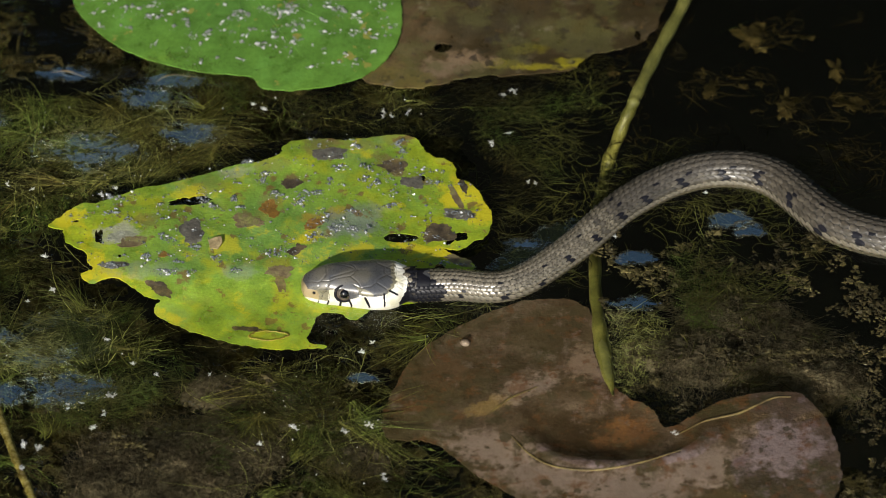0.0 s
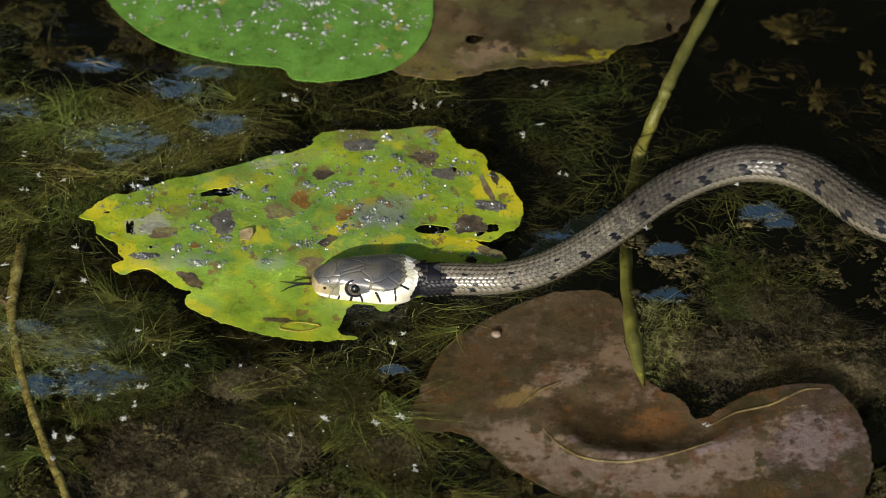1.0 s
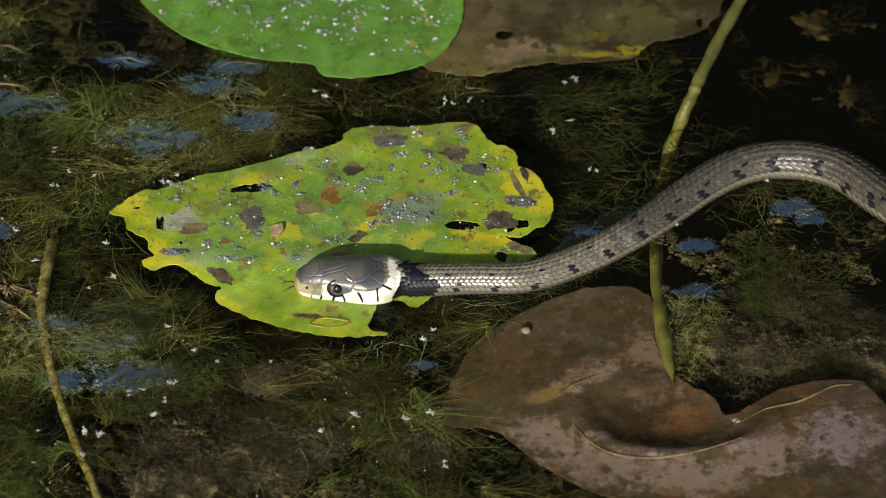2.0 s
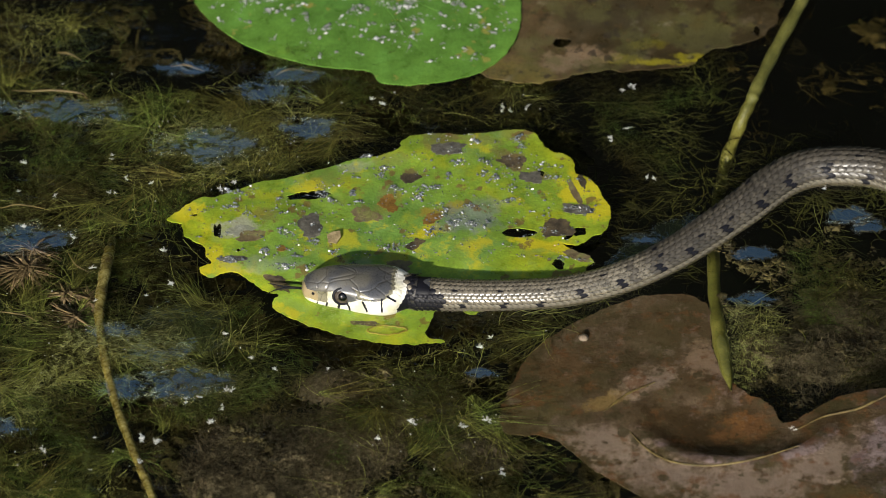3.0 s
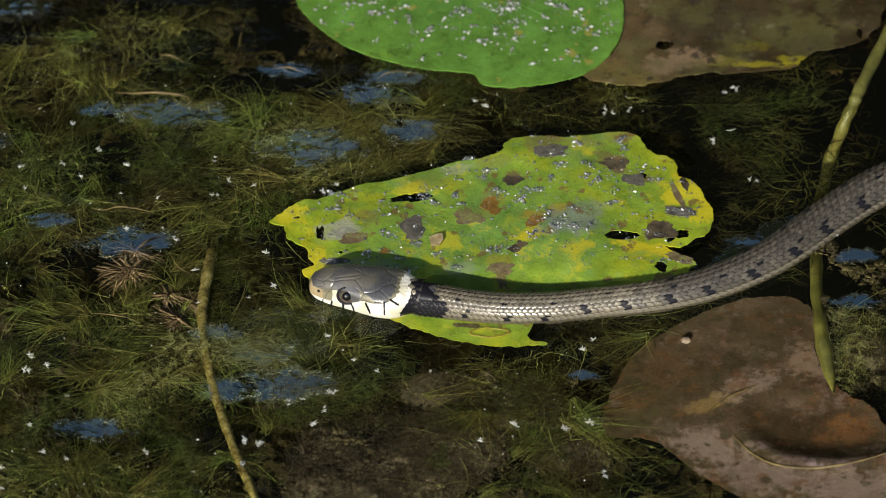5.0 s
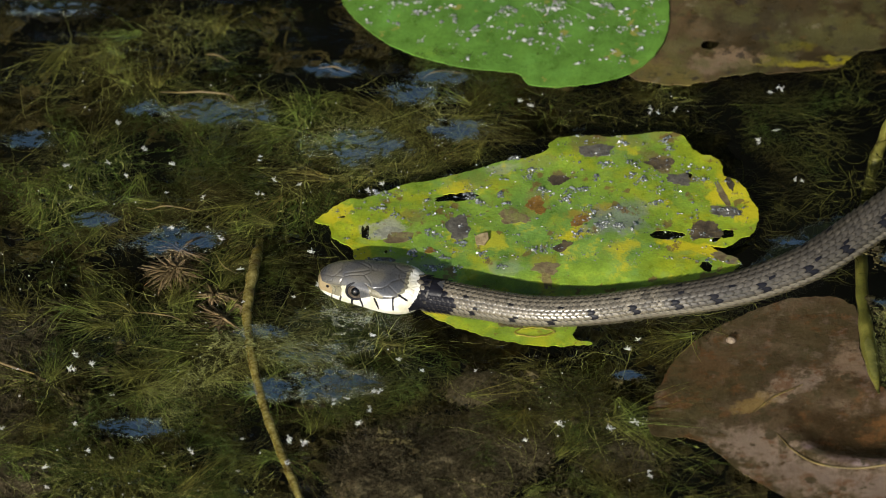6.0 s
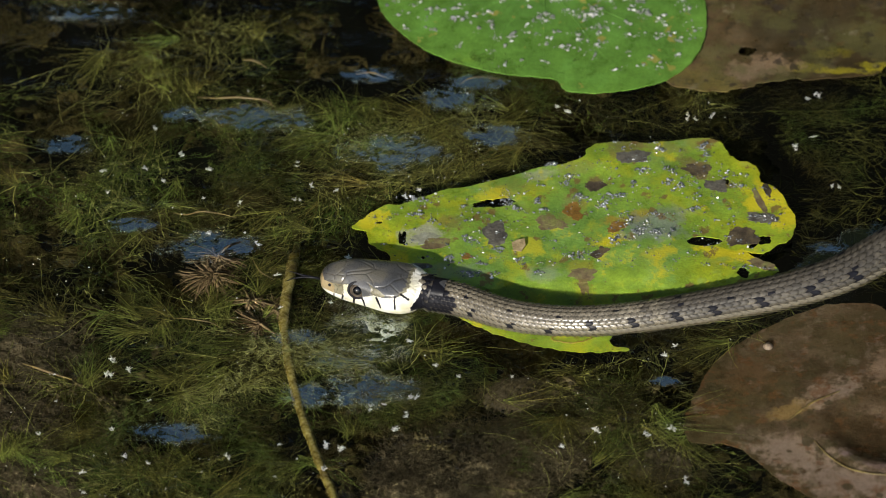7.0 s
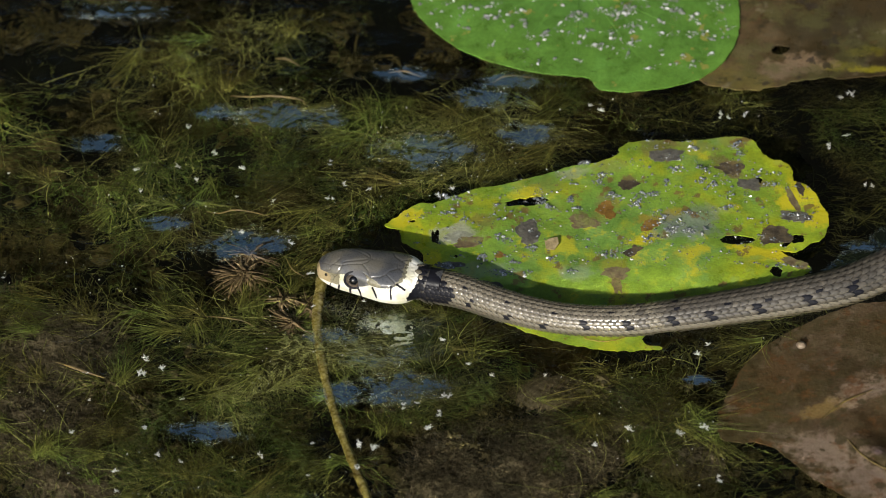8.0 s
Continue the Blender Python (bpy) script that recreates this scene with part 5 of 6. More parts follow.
def build_mulm():
    """Mounds of brown sludge threads and dead weed."""
    rng = np.random.default_rng(31)
    for (x, y), a, b, n, z, mat, label in zip([(-0.0394, -0.1016), (-0.0218, -0.0936), (-0.0551, -0.1123), (-0.1229, -0.0117), (-0.1070, -0.0366), (-0.1807, -0.0449), (-0.1879, -0.0829), (-0.1729, -0.1043), (0.1274, -0.0503), (0.1490, -0.0449), (0.1626, -0.0612), (0.1132, -0.0503), (0.1389, -0.0284), (-0.0007, -0.0721), (-0.0238, -0.0640), (0.0204, -0.0936), (-0.1018, -0.0284), (-0.1109, -0.0242), (-0.1213, -0.0034)],
            (.030, .020, .018, .010, .009, .022, .024, .018, .024, .024, .020, .014, .020, .016, .014, .014, .008, .008, .009), (.022, .018, .018, .009, .008, .022, .024, .020, .018, .016, .016, .012, .012, .016, .010, .014, .008, .006, .006),
            (5200, 3000, 2400, 1500, 1100, 1300, 1400, 1000, 1500, 1500, 1000, 600, 900, 600, 500, 500, 600, 600, 600), (-.006, -.006, -.006, -.002, -.002, -.004, -.005, -.005, -.006, -.007, -.008, -.006, -.007, -.008, -.008, -.008, -.002, -.002, -.002),
            (MULM,) * 3 + (RUSSET,) * 2 + (MULM,) * 11 + (RUSSET,) * 3, ("mound of brown sludge threads under water",) * 3 + ("tuft of dead brown weed at the surface",) * 2 + ("mound of brown sludge threads under water",) * 11 + ("tuft of dead brown weed at the surface",) * 3):
        t, k = rng.uniform(0, 2 * np.pi, n), np.sqrt(rng.random(n))
        px, py = x + a * k * np.cos(t), y + b * k * np.sin(t)
        top = z * (0.35 + 0.9 * k ** 2) + np.array([0.002 * noise.noise(Vector((u * 120, v * 120, 9))) for u, v in zip(px, py)]) - 0.002 * rng.random(n)
        ang = 7.3 * x * 50 + y * 90 + rng.normal(0, 1.1, n)
        if mat is RUSSET:   # feathery, spreading from the middle
            n = n // 14
            px, py, top = x + 0.25 * (px[:n] - x), y + 0.25 * (py[:n] - y), top[:n]
            ang = np.arctan2(py - y, px - x) + rng.normal(0, 0.25, n)
        v, f = strands(np.column_stack([px, py, np.minimum(top, -0.0004)]), np.stack([np.cos(ang), np.sin(ang), rng.normal(-0.1, 0.25, n)], 1), rng.uniform(0.4, 1.0, n) * a if mat is RUSSET else rng.uniform(0.0012, 0.008, n), rng.uniform(0.0004, 0.0011, n) if mat is RUSSET else rng.uniform(0.00008, 0.00018, n), rng.normal(0, 0.3 if mat is RUSSET else 0.6, n), rng, 0.4)
        v[:, 2] = np.minimum(v[:, 2], 0.0004)
        mound = thing("dead_weed", quick_mesh("dead_weed", v, f, [mat]), label, "dead weed", kind="stuff")
        if mat is RUSSET:
            continue
        gx, gy, q = plane_grid(x - a, x + a, y - b, y + b, 0.0012)
        d = np.hypot((gx - x) / a, (gy - y) / b)
        gz = np.array([z * (0.5 + 1.0 * k ** 2) - 0.0008 + 0.0022 * noise.fractal(Vector((u * 150, w * 150, 9)), 0.8, 2.0, 3) for u, w, k in zip(gx, gy, d)])
        ragged = np.array([d[c].mean() + 0.35 * noise.noise(Vector((gx[c[0]] * 110, gy[c[0]] * 110, 4))) < 0.86 for c in q])
        part("sludge", mesh_from("sludge", np.column_stack([gx, gy, np.minimum(gz, -0.0006)]), q[ragged], [mat]), mound)


def build_crumbs():
    """Crumbly brown detritus lying thick in some places, with black gaps."""
    rng = np.random.default_rng(63)
    unit = np.array([(1, 0, 0), (-1, 0, 0), (0, 1, 0), (0, -1, 0), (0, 0, 1), (0, 0, -1)], float)
    tri = np.array([(4, 0, 2), (4, 2, 1), (4, 1, 3), (4, 3, 0), (5, 2, 0), (5, 1, 2), (5, 3, 1), (5, 0, 3)])
    for label, x0, x1, y0, y1, count, level, mat in (("crumbly brown detritus under water beside the drowned leaf", 0.092, 0.225, -0.135, 0.012, 30000, 0.02, CRUMB), ("crumbly brown detritus under shallow water", -0.215, -0.135, -0.145, -0.015, 16000, 0.10, CRUMB), ("dark crumbly sludge under water", -0.085, 0.03, -0.145, -0.060, 14000, 0.06, CRUMB)):
        p = np.column_stack([rng.uniform(x0, x1, count), rng.uniform(y0, y1, count)])
        edge = np.minimum.reduce([p[:, 0] - x0, x1 - p[:, 0], p[:, 1] - y0, y1 - p[:, 1]]) / 0.02
        heap = np.array([noise.fractal(Vector((x * 55, y * 70, 3.0)), 0.9, 2.1, 4) + 0.6 * noise.noise(Vector((x * 190, y * 240, 6.0))) for x, y in p])
        ok = heap - 0.6 * np.clip(1 - edge, 0, 1) > level
        for poly in LEAF_AREAS:
            ok &= ~inside(poly, p)
        p, heap = p[ok], heap[ok]
        n = len(p)
        size = rng.uniform(0.0002, 0.0007, n) * (1 + (rng.random(n) < 0.06))
        v = unit[None] * (size[:, None, None] * rng.uniform(0.5, 1.7, (n, 6, 1)))
        a = rng.uniform(0, 6.3, n)
        c, q = np.cos(a)[:, None], np.sin(a)[:, None]
        v = np.stack([v[..., 0] * c * 1.5 - v[..., 1] * q, v[..., 0] * q * 1.5 + v[..., 1] * c, v[..., 2] * 0.6], -1)
        v += np.column_stack([p, np.minimum(-0.012 + 0.011 * np.clip(heap, 0, 1) + rng.normal(0, 0.0012, n), -0.0012)])[:, None]
        f = (np.arange(n) * 6)[:, None, None] + tri[None]
        thing("detritus", mesh_from("detritus", v.reshape(-1, 3), f.reshape(-1, 3).tolist(), [mat], None, False), label, "detritus", kind="stuff")


def build_litter():
    """Curled scraps of dead leaf and algae hanging in the deep dark water."""
    rng = np.random.default_rng(41)
    lo, hi = np.array((0.1083, 0.0292)), np.array((0.2183, 0.1217))
    B, A, L = [], [], []
    for _ in range(170):
        c = lo + (hi - lo) * rng.random(2)
        if noise.noise(Vector((c[0] * 55, c[1] * 55, 3.0))) < -0.08:
            continue
        a, z, spread = rng.uniform(0, 6.3), rng.uniform(-0.012, -0.003), rng.uniform(0.0008, 0.003)
        for _ in range(rng.integers(3, 14)):
            B.append((*(c[:2] + rng.normal(0, spread, 2)), z + rng.normal(0, 0.0008)))
            A.append(a + rng.normal(0, 0.7))
            L.append(rng.uniform(0.004, 0.013))
    n, A = len(B), np.array(A)
    v, f = strands(np.array(B), np.stack([np.cos(A), np.sin(A), rng.normal(0, 0.1, n)], 1), np.array(L), rng.uniform(0.00007, 0.00032, n), np.zeros(n), rng, 0.2, 8, rng.normal(0, 2.4, n))
    thing("leaf_litter", quick_mesh("leaf_litter", v, f, [SUNK]), "curled brown scraps hanging in dark deep water", "leaf litter", kind="stuff")


def build_scraps():
    """Torn dead leaves that hang in the deep dark water."""
    for k, (x, y, a, b) in enumerate(((.1492, .1111, .0048, .0050), (.1529, .1048, .0026, .0012), (.1680, .1110, .0013, .0024), (.1765, .0943, .0036, .0052), (.1596, .0757, .0032, .0042), (.1797, .0763, .0044, .0046), (.1360, .0841, .0018, .0044), (.1332, .0924, .0014, .0015),
                                      (.1487, .0730, .0011, .0008), (.1436, .0903, .0020, .0006), (.1461, .0854, .0011, .0008), (.1718, .0545, .0020, .0010), (.1767, .0483, .0020, .0011), (.1633, .0791, .0014, .0012), (.1514, .0872, .0011, .0009), (.1035, .0932, .0028, .0022), (.1120, .0860, .0020, .0030))):
        v, f = sheet(blob(0, 0, a, b, 0, 70, 1.25, 2.9 * k), [], 0.0012, lambda u, w: 0.0012 * noise.noise(Vector((u * 260, w * 260, k * 3.0))), 0.0003)
        scrap = thing("leaf_scrap", mesh_from("leaf_scrap", v, f, [SCRAP]), "torn brown scrap of dead leaf hanging in dark water", "leaf scrap", "sunken leaf scraps")
        scrap.matrix_basis = pose(x, y, -0.008, 12 * math.sin(k * 2.1), 12 * math.cos(k * 1.3), 25 * math.sin(k))


def fluff_mesh(seed):
    rng = np.random.default_rng(seed)
    n = 9
    a = rng.uniform(0, 2 * np.pi, n)
    h = np.stack([np.cos(a), np.sin(a), rng.uniform(-0.2, 0.7, n)], 1)
    v, f = strands(np.zeros((n, 3)), h, rng.uniform(0.0005, 0.0014, n), np.full(n, 0.00022), rng.normal(0, 0.3, n), rng, 0.0)
    return quick_mesh("seed_fluff", v, f, [FLUFF_GLINT])


def build_fluff():
    rng = random.Random(11)
    kinds = [fluff_mesh(k) for k in range(5)]
    late = [(-0.1441, 0.0589), (-0.1345, 0.0463), (-0.1588, 0.0382), (-0.1570, 0.0254), (-0.1395, 0.0331), (-0.1452, 0.0391), (-0.1252, 0.0392), (-0.0970, 0.0407), (-0.0966, 0.0237), (-0.1143, 0.0222), (-0.0918, 0.0299), (-0.0840, 0.0286), (-0.1274, 0.0227), (-0.1139, 0.0072), (-0.1087, 0.0016), (-0.1241, 0.0066), (-0.1521, -0.0558), (-0.1469, -0.0607), (-0.1539, -0.0629), (-0.1690, -0.0752), (-0.1410, -0.0756), (-0.1739, -0.0919), (-0.1520, -0.0897), (-0.1600, -0.1100), (-0.1596, -0.1185), (-0.1471, -0.1012), (-0.1399, -0.1057), (-0.1154, -0.1023), (-0.0998, -0.0956), (-0.0848, -0.0968), (-0.0800, -0.0989), (-0.1003, -0.1116), (-0.0860, -0.1080), (-0.0576, -0.0733), (-0.0599, -0.0814), (-0.0635, -0.0895), (-0.0519, -0.0575), (-0.0592, -0.0466), (-0.0720, -0.0785), (-0.0676, -0.0779), (-0.0430, -0.0629), (-0.0262, -0.0628)]
    more = [(0.0146, -0.0909), (0.0234, -0.0882), (-0.0007, -0.0889), (0.0280, -0.1122), (-0.0109, -0.0964), (0.0235, -0.0495), (0.0200, -0.0536), (-0.0108, 0.0690), (-0.0135, 0.0705), (0.0367, 0.0663), (0.0291, 0.0663), (0.0630, 0.0501), (0.0707, 0.0766), (0.0763, 0.0307), (-0.2005, 0.0351), (-0.1997, -0.0175), (-0.0613, 0.0258), (-0.0577, 0.0273), (-0.1028, -0.0143), (-0.1006, -0.0298)]
    early = [(-0.0851, -0.0966), (-0.0798, -0.0985), (0.0231, -0.0878), (0.0148, -0.0912), (0.0278, -0.1113), (-0.0581, -0.0734), (-0.0796, -0.0052), (-0.0763, -0.0210), (-0.0855, -0.0279), (0.0698, 0.0566), (0.0751, 0.0300), (0.0629, 0.0500), (0.0279, 0.0654), (0.0306, 0.0648), (0.1182, -0.0922), (0.0674, 0.0753), (0.1300, 0.0292), (0.1317, 0.0249), (0.1041, 0.0095), (0.1013, 0.0039)]
    for x, y in late + more + early:
        for _ in range(rng.choice((1, 1, 2))):
            ob = thing("seed_fluff", rng.choice(kinds), "tiny white tuft of seed fluff afloat on the water", "seed fluff", "floating seed fluff")
            k = rng.uniform(0.6, 1.15)
            ob.matrix_basis = pose(x + rng.uniform(-.0008, .0008), y + rng.uniform(-.0012, .0012), 0.0006, rng.uniform(-20, 20), 0, rng.uniform(0, 360)) @ Matrix.Diagonal((k, k, k, 1))


def grit_on(label, centres, spread, count, size, height, seed, flat=0.7, white=0.12, mat=None):
    """Wet crumbs gathered in little heaps on a blade; a heap piles up in its middle."""
    rng = np.random.default_rng(seed)
    unit = np.array([(1, 0, 0), (-1, 0, 0), (0, 1, 0), (0, -1, 0), (0, 0, 1), (0, 0, -1)], float)
    tri = np.array([(4, 0, 2), (4, 2, 1), (4, 1, 3), (4, 3, 0), (5, 2, 0), (5, 1, 2), (5, 3, 1), (5, 0, 3)])
    verts, faces, slots = [], [], []
    for cx, cy in centres:
        wide, tall, lean = spread * rng.uniform(0.6, 1.5), spread * rng.uniform(0.35, 0.8), rng.normal(0, 0.5)
        for _ in range(rng.integers(count[0], count[1])):
            a, b = rng.normal(0, wide), rng.normal(0, tall)
            x, y = cx + a * math.cos(lean) - b * math.sin(lean), cy + a * math.sin(lean) + b * math.cos(lean)
            s = size * rng.choice((0.45, 0.75, 1.1, 1.8), p=(0.3, 0.35, 0.25, 0.1))
            m = unit * (s * rng.uniform(0.5, 1.6, (6, 1)))
            q = rng.uniform(0, 6)
            m = m @ np.array([(math.cos(q), -math.sin(q), 0), (math.sin(q), math.cos(q), 0), (0, 0, flat)])
            pile = 0.0004 * math.exp(-(a / wide) ** 2 - (b / tall) ** 2)
            faces += [tuple(k + len(verts) for k in t) for t in tri]
            # white crumbs put wet glints into the colour; some are truly pale grit
            slots += [int(rng.random() < white)] * 8
            verts += [(x + u, y + v, height(x, y) + 0.3 * s + pile + w) for u, v, w in m]
    thing("wet_grit", mesh_from("wet_grit", verts, faces, [mat or GRIT, FLUFF_GLINT], slots, False), label, "grit", kind="stuff")


def build_grit():
    rng = random.Random(23)
    a = [(-0.0581, -0.0109), (-0.0428, -0.0137), (-0.0190, -0.0130), (-0.0330, -0.0141), (0.0134, 0.0074), (0.0073, 0.0036), (0.0183, 0.0064), (0.0232, 0.0064), (0.0048, 0.0017), (-0.0086, -0.0040), (-0.0166, 0.0171), (-0.0259, 0.0181), (-0.0411, 0.0019), (-0.0477, -0.0066), (-0.0386, -0.0080), (-0.0566, 0.0221), (-0.0603, 0.0231), (-0.0062, 0.0247), (0.0012, 0.0199), (0.0067, 0.0243), (0.0111, 0.0305), (0.0259, 0.0294), (0.0301, 0.0188), (0.0222, 0.0382), (0.0148, 0.0372), (0.0198, 0.0479), (0.0335, 0.0508), (0.0413, 0.0361), (0.0444, 0.0303), (0.0347, 0.0459), (-0.0148, 0.0403), (-0.0111, 0.0306), (-0.0185, 0.0296), (-0.0296, 0.0210), (-0.0431, 0.0191), (-0.0578, 0.0144), (-0.0528, 0.0115), (-0.0257, -0.0067), (-0.0050, -0.0040), (-0.0319, -0.0020), (0.0098, 0.0131), (0.0171, 0.0150), (0.0024, 0.0247), (-0.0197, 0.0219), (-0.0099, 0.0344), (0.0222, 0.0314)]
    a += [(0.0140, 0.0100), (0.0120, 0.0060), (0.0100, 0.0110), (-0.0604, -0.0105), (-0.0560, -0.0112), (-0.0400, -0.0140), (0.0545, 0.0132), (0.0510, 0.0150)]
    grit_on("wet grey grit in small heaps on the holed leaf", a, 0.0013, (14, 44), 0.00036, holed_height, 3, 0.6, 0.07)
    p = np.array([(rng.uniform(-0.0723, 0.0597), rng.uniform(-0.0122, 0.0523)) for _ in range(420)])
    p = [tuple(q) for q in p[inside(LEAF_AREAS[0], p)]]
    grit_on("loose wet crumbs scattered over the holed leaf", p, 0.0011, (2, 8), 0.00028, holed_height, 8, 0.6, 0.10)
    b = [(rng.gauss(-0.008, 0.032), rng.gauss(0.115, 0.014)) for _ in range(210)]
    edge = np.array([(-0.0707, 0.1248), (-0.0640, 0.1085), (-0.0500, 0.0952), (-0.0298, 0.0872), (-0.0151, 0.0848), (-0.0096, 0.0790), (0.0042, 0.0781), (0.0207, 0.0841), (0.0309, 0.0958), (0.0338, 0.1140), (0.0313, 0.1408), (0.0221, 0.1618), (0.0073, 0.1801), (-0.0153, 0.1893), (-0.0378, 0.1848), (-0.0564, 0.1712), (-0.0673, 0.1471)])
    b = [p for p in b if inside(edge, np.array([p]))[0]]
    grit_on("pale grit strewn on the fresh leaf", b, 0.0011, (3, 10), 0.00042, fresh_height, 4, 0.4, 0.30, CHIPS)


def build_bubbles():
    """Air bubbles caught on the weed, painted white to show as glints."""
    rng = np.random.default_rng(41)
    v0, f0 = ball(1.0, 1.0, 5, 7)
    v0, verts, faces = np.array(v0), [], []
    p = np.column_stack([rng.uniform(-0.22, 0.20, 1500), rng.uniform(-0.14, 0.14, 1500)])
    ok = np.array([weed_cover(x, y) > rng.uniform(0.1, 0.6) and open_water(x, y) < 0.5 for x, y in p])
    for poly in LEAF_AREAS:
        ok &= ~inside(poly, p)
    for x, y in p[ok][:420]:
        r = 0.00013 + 0.00016 * rng.random() ** 2
        faces += [tuple(k + len(verts) for k in q) for q in f0]
        verts += [tuple(c) for c in v0 * r + np.array([x, y, 0.00002])]
    thing("air_bubbles", mesh_from("air_bubbles", verts, faces, [BUBBLE_GLINT]), "tiny air bubbles caught on the weed, whitened as glints", "bubbles", kind="stuff")


build_crumbs()
build_litter()
build_bubbles()
build_weed()
build_tufts()
build_scraps()
build_curly_weed()
build_mulm()
build_sprigs()
build_fluff()
build_grit()

# ------------------------------------------------------------------ how the snake swims
EYE_ROWS = [(0.0, (0.0151, -0.0296), -1), (0.5, (0.0137, -0.0298), -1), (1.0, (0.0087, -0.0313), -2), (1.5, (0.0014, -0.0327), -3), (3.0, (-0.0228, -0.0335), 5),
            (3.5, (-0.0310, -0.0343), 8), (4.0, (-0.0406, -0.0340), 11), (5.5, (-0.0594, -0.0318), 11.5), (6.0, (-0.0653, -0.0311), 12), (6.5, (-0.0699, -0.0300), 12.5),
            (7.0, (-0.0764, -0.0284), 12.5), (7.5, (-0.0818, -0.0273), 13), (8.0, (-0.0880, -0.0274), 13)]
LIFT = [(0.0, .0032), (4.0, .0032), (5.5, .0037), (6.5, .0042), (7.0, .0045), (7.5, .0067), (8.0, .0072)]
FAR = [(0.1339, 0.0347), (0.1534, 0.0319), (0.1716, 0.0115), (0.1881, 0.0031), (0.2099, 0.0003), (0.2375, 0.0115), (0.2744, 0.0228), (0.3273, 0.0059), (0.3992, 0.0031), (0.4909, 0.0172), (0.6157, 0.0059)]
BODY = [(0.0, [(0.0316, -0.0260), (0.0495, -0.0230), (0.0675, -0.0220), (0.0857, -0.0059), (0.1062, 0.0193), (0.1342, 0.0356), (0.1537, 0.0313), (0.1718, 0.0094), (0.1882, 0.0009)]),
        (1.5, [(0.0014, -0.0268), (0.0175, -0.0260), (0.0372, -0.0236), (0.0552, -0.0225), (0.0732, -0.0131), (0.0915, 0.0025), (0.1101, 0.0219), (0.1358, 0.0344), (0.1556, 0.0289), (0.1761, 0.0080)]),
        (3.0, [(-0.0237, -0.0268), (-0.0059, -0.0280), (0.0120, -0.0288), (0.0299, -0.0285), (0.0478, -0.0266), (0.0658, -0.0199), (0.0840, -0.0069), (0.1024, 0.0116), (0.1210, 0.0312), (0.1392, 0.0351)]),
        (4.0, [(-0.0437, -0.0259), (-0.0258, -0.0295), (-0.0079, -0.0314), (0.0099, -0.0316), (0.0278, -0.0302), (0.0457, -0.0265), (0.0637, -0.0204), (0.0818, -0.0078), (0.1002, 0.0107), (0.1187, 0.0283)]),
        (5.5, [(-0.0626, -0.0217), (-0.0420, -0.0267), (-0.0268, -0.0306), (-0.0089, -0.0344), (0.0090, -0.0342), (0.0268, -0.0311), (0.0447, -0.0281), (0.0627, -0.0212), (0.0808, -0.0092), (0.0992, 0.0101), (0.1118, 0.0225)]),
        (7.0, [(-0.0824, -0.0155), (-0.0644, -0.0209), (-0.0464, -0.0267), (-0.0285, -0.0346), (-0.0106, -0.0373), (0.0072, -0.0361), (0.0251, -0.0324), (0.0430, -0.0274), (0.0609, -0.0218), (0.0790, -0.0125), (0.0914, -0.0019)]),
        (8.0, [(-0.0930, -0.0121), (-0.0749, -0.0170), (-0.0569, -0.0227), (-0.0389, -0.0309), (-0.0210, -0.0363), (-0.0032, -0.0376), (0.0147, -0.0348), (0.0325, -0.0308), (0.0504, -0.0261), (0.0684, -0.0202), (0.0807, -0.0126)])]
XS = np.arange(-0.16, 0.62, 0.002)


def body_lines():
    lines = []
    for t, pts in BODY:
        p = list(pts) + [q for q in FAR if q[0] > pts[-1][0] + 0.012]
        p = np.array(p)
        y = hermite(p[:, 0], p[:, 1], XS)
        lines.append(y)
    return np.array([t for t, _ in BODY]), np.array(lines)


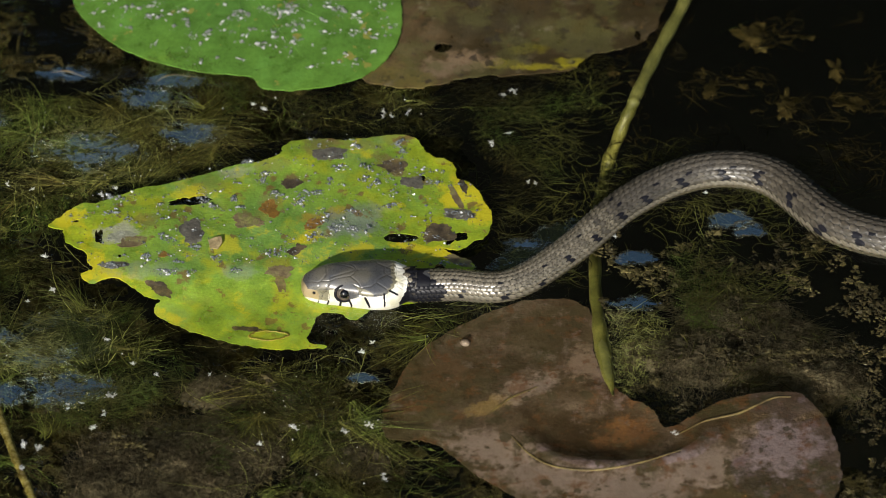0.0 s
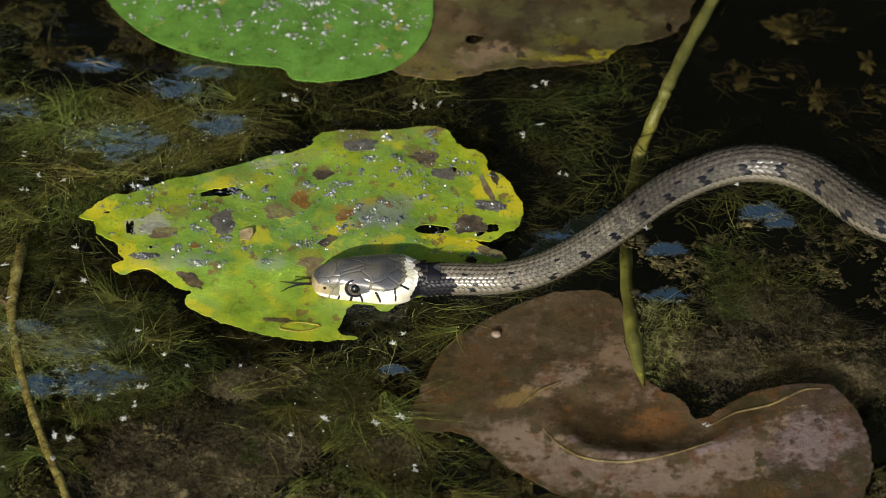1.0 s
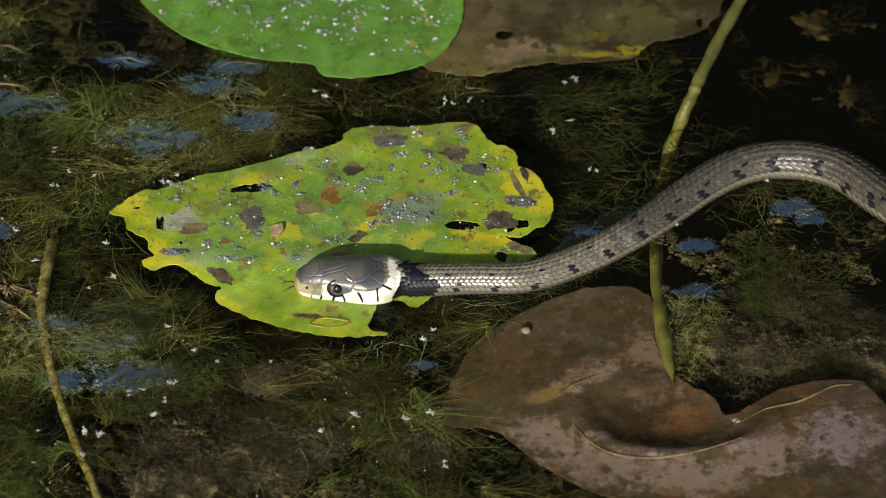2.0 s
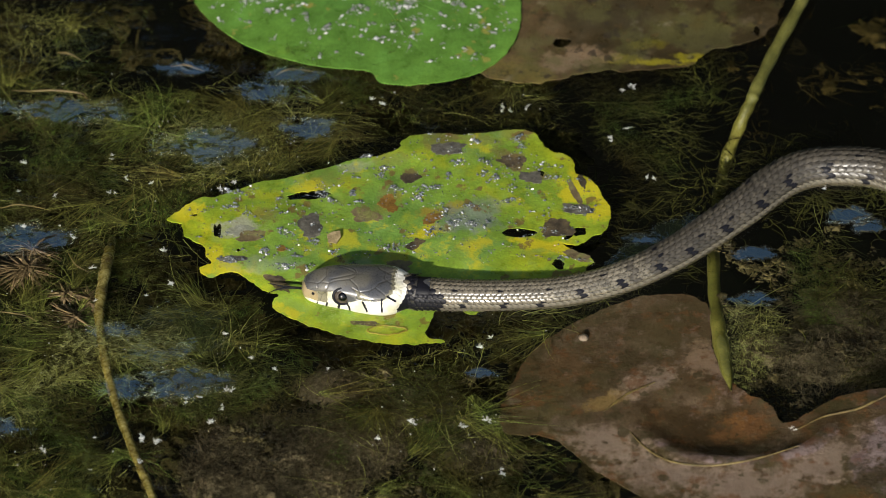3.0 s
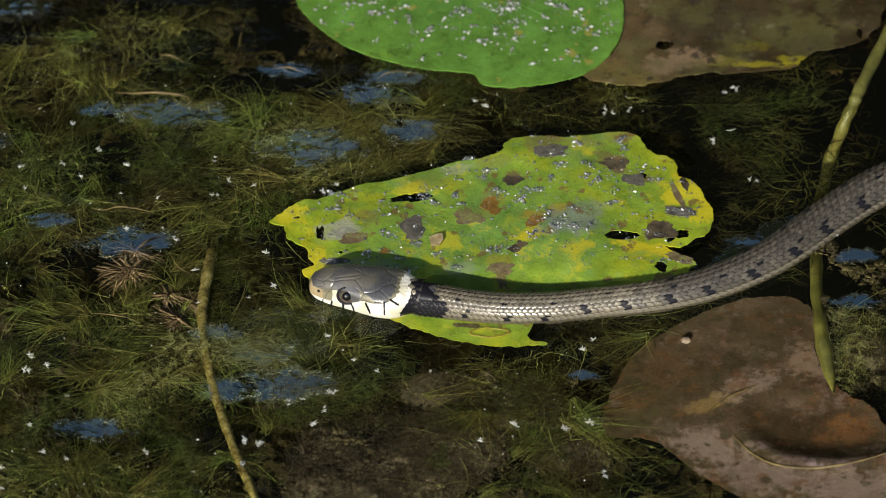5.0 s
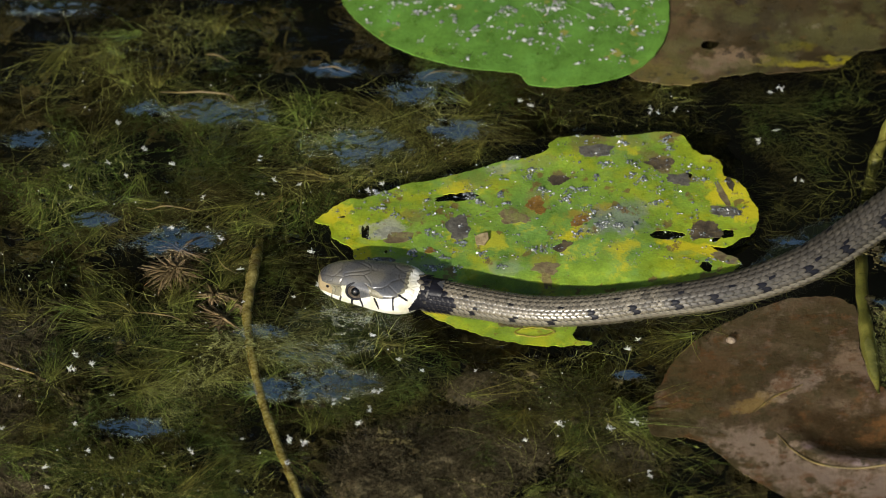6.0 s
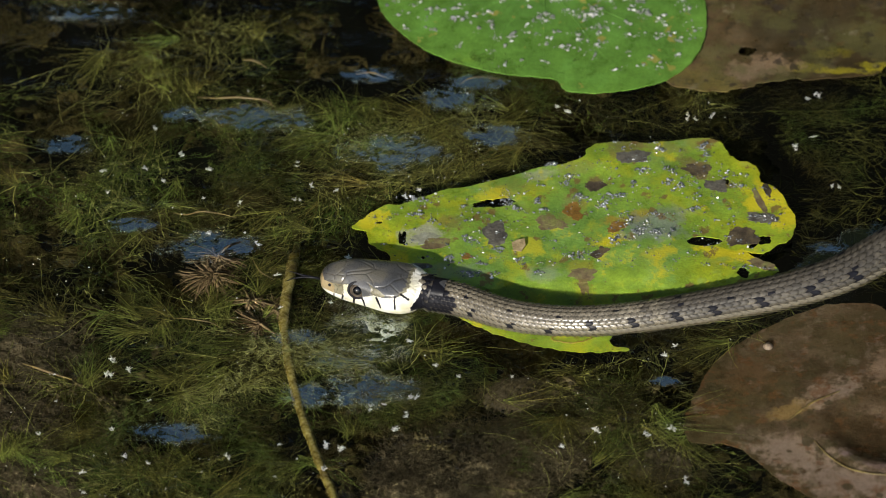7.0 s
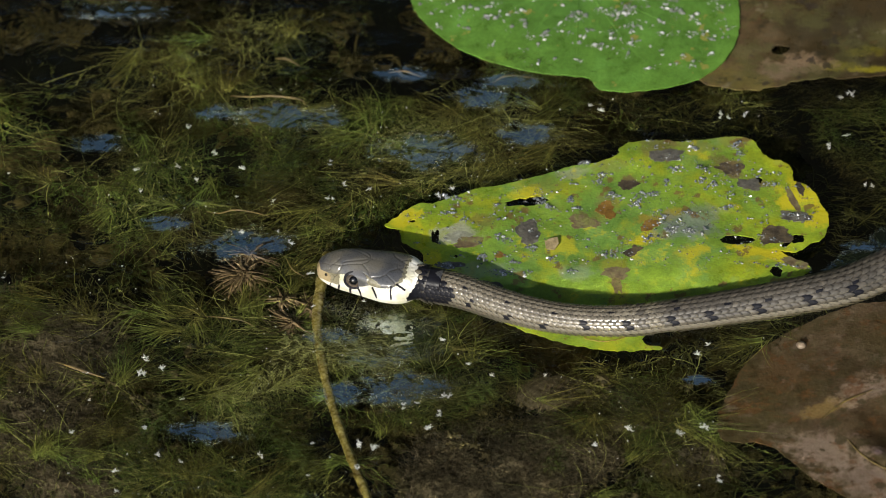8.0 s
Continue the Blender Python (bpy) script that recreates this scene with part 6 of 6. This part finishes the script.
def motions():
    times, lines = body_lines()
    et = np.array([r[0] for r in EYE_ROWS])
    ex = np.array([(*r[1], r[2]) for r in EYE_ROWS])
    lift = np.array(LIFT)
    rows_root, rows_head, rows_tongue = [], [], []
    rows_ring = [[] for _ in RINGS]
    eye_local = Vector((HEAD_LEN - 0.0132, 0.0064, 0))
    flicks = ((0.95, 0.5), (1.6, 0.6), (3.0, 0.35), (5.45, 0.45), (7.0, 0.3))
    for k in range(49):
        t = k / 6
        x, y, yaw = hermite(et, ex, np.array([t]))[0]
        h = float(np.interp(t, lift[:, 0], lift[:, 1]))
        face = radians(180 - yaw)   # the snout points to -x and, with yaw, away from the camera
        turn = Matrix.Rotation(face, 4, "Z")
        neck = Vector((x, y, h)) - turn.to_3x3() @ eye_local
        rows_root.append((t, Matrix.Translation((neck.x, neck.y, 0))))
        rows_head.append((t, Matrix.Translation((0, 0, h)) @ turn))
        out = max([max(0.0, 1 - abs(t - c) / w) for c, w in flicks])
        rows_tongue.append((t, Matrix.Translation((0, 0, h)) @ turn @ pose(HEAD_LEN - 0.0124 + 0.0114 * out, 0, -0.0012)))
        line = hermite(times, lines, np.array([t]))[0]
        back = turn.to_3x3() @ Vector((-1, 0, 0))
        xs = np.arange(neck.x, 0.60, 0.001)
        ys = np.interp(xs, XS, line)
        slope = back.y / back.x - (ys[8] - ys[0]) / 0.008
        run = xs - xs[0]
        ys = ys + (neck.y - ys[0] + run * (slope + (neck.y - ys[0]) / 0.014)) * np.exp(-run / 0.014)
        zs = 0.0008 + (h - 0.0018) * np.exp(-((xs - xs[0]) / 0.026) ** 2)
        c = np.stack([xs, ys, zs], 1)
        step = np.concatenate([[0], np.cumsum(np.linalg.norm(np.diff(c, axis=0), axis=1))])
        for (s, _), rows in zip(RINGS, rows_ring):
            p, a, b = (np.array([np.interp(s + d, step, c[:, i]) for i in range(3)]) for d in (0.0, -0.003, 0.003))
            if s < 0.003:
                a = np.array([*(neck - back * (0.003 - s))])
            if s < 0:
                p = np.array([*(neck + back * s)])
            fwd = Vector(a - b).normalized()
            left = Vector((0, 0, 1)).cross(fwd).normalized()
            up = fwd.cross(left)
            m = Matrix((fwd, left, up)).transposed().to_4x4()
            m.translation = Vector(p) - Vector((neck.x, neck.y, 0))
            rows.append((t, m))
    walk(SNAKE, rows_root)
    walk(HEAD, rows_head)
    walk(TONGUE, rows_tongue)
    for (_, ring), rows in zip(RINGS, rows_ring):
        walk(ring, rows)


motions()
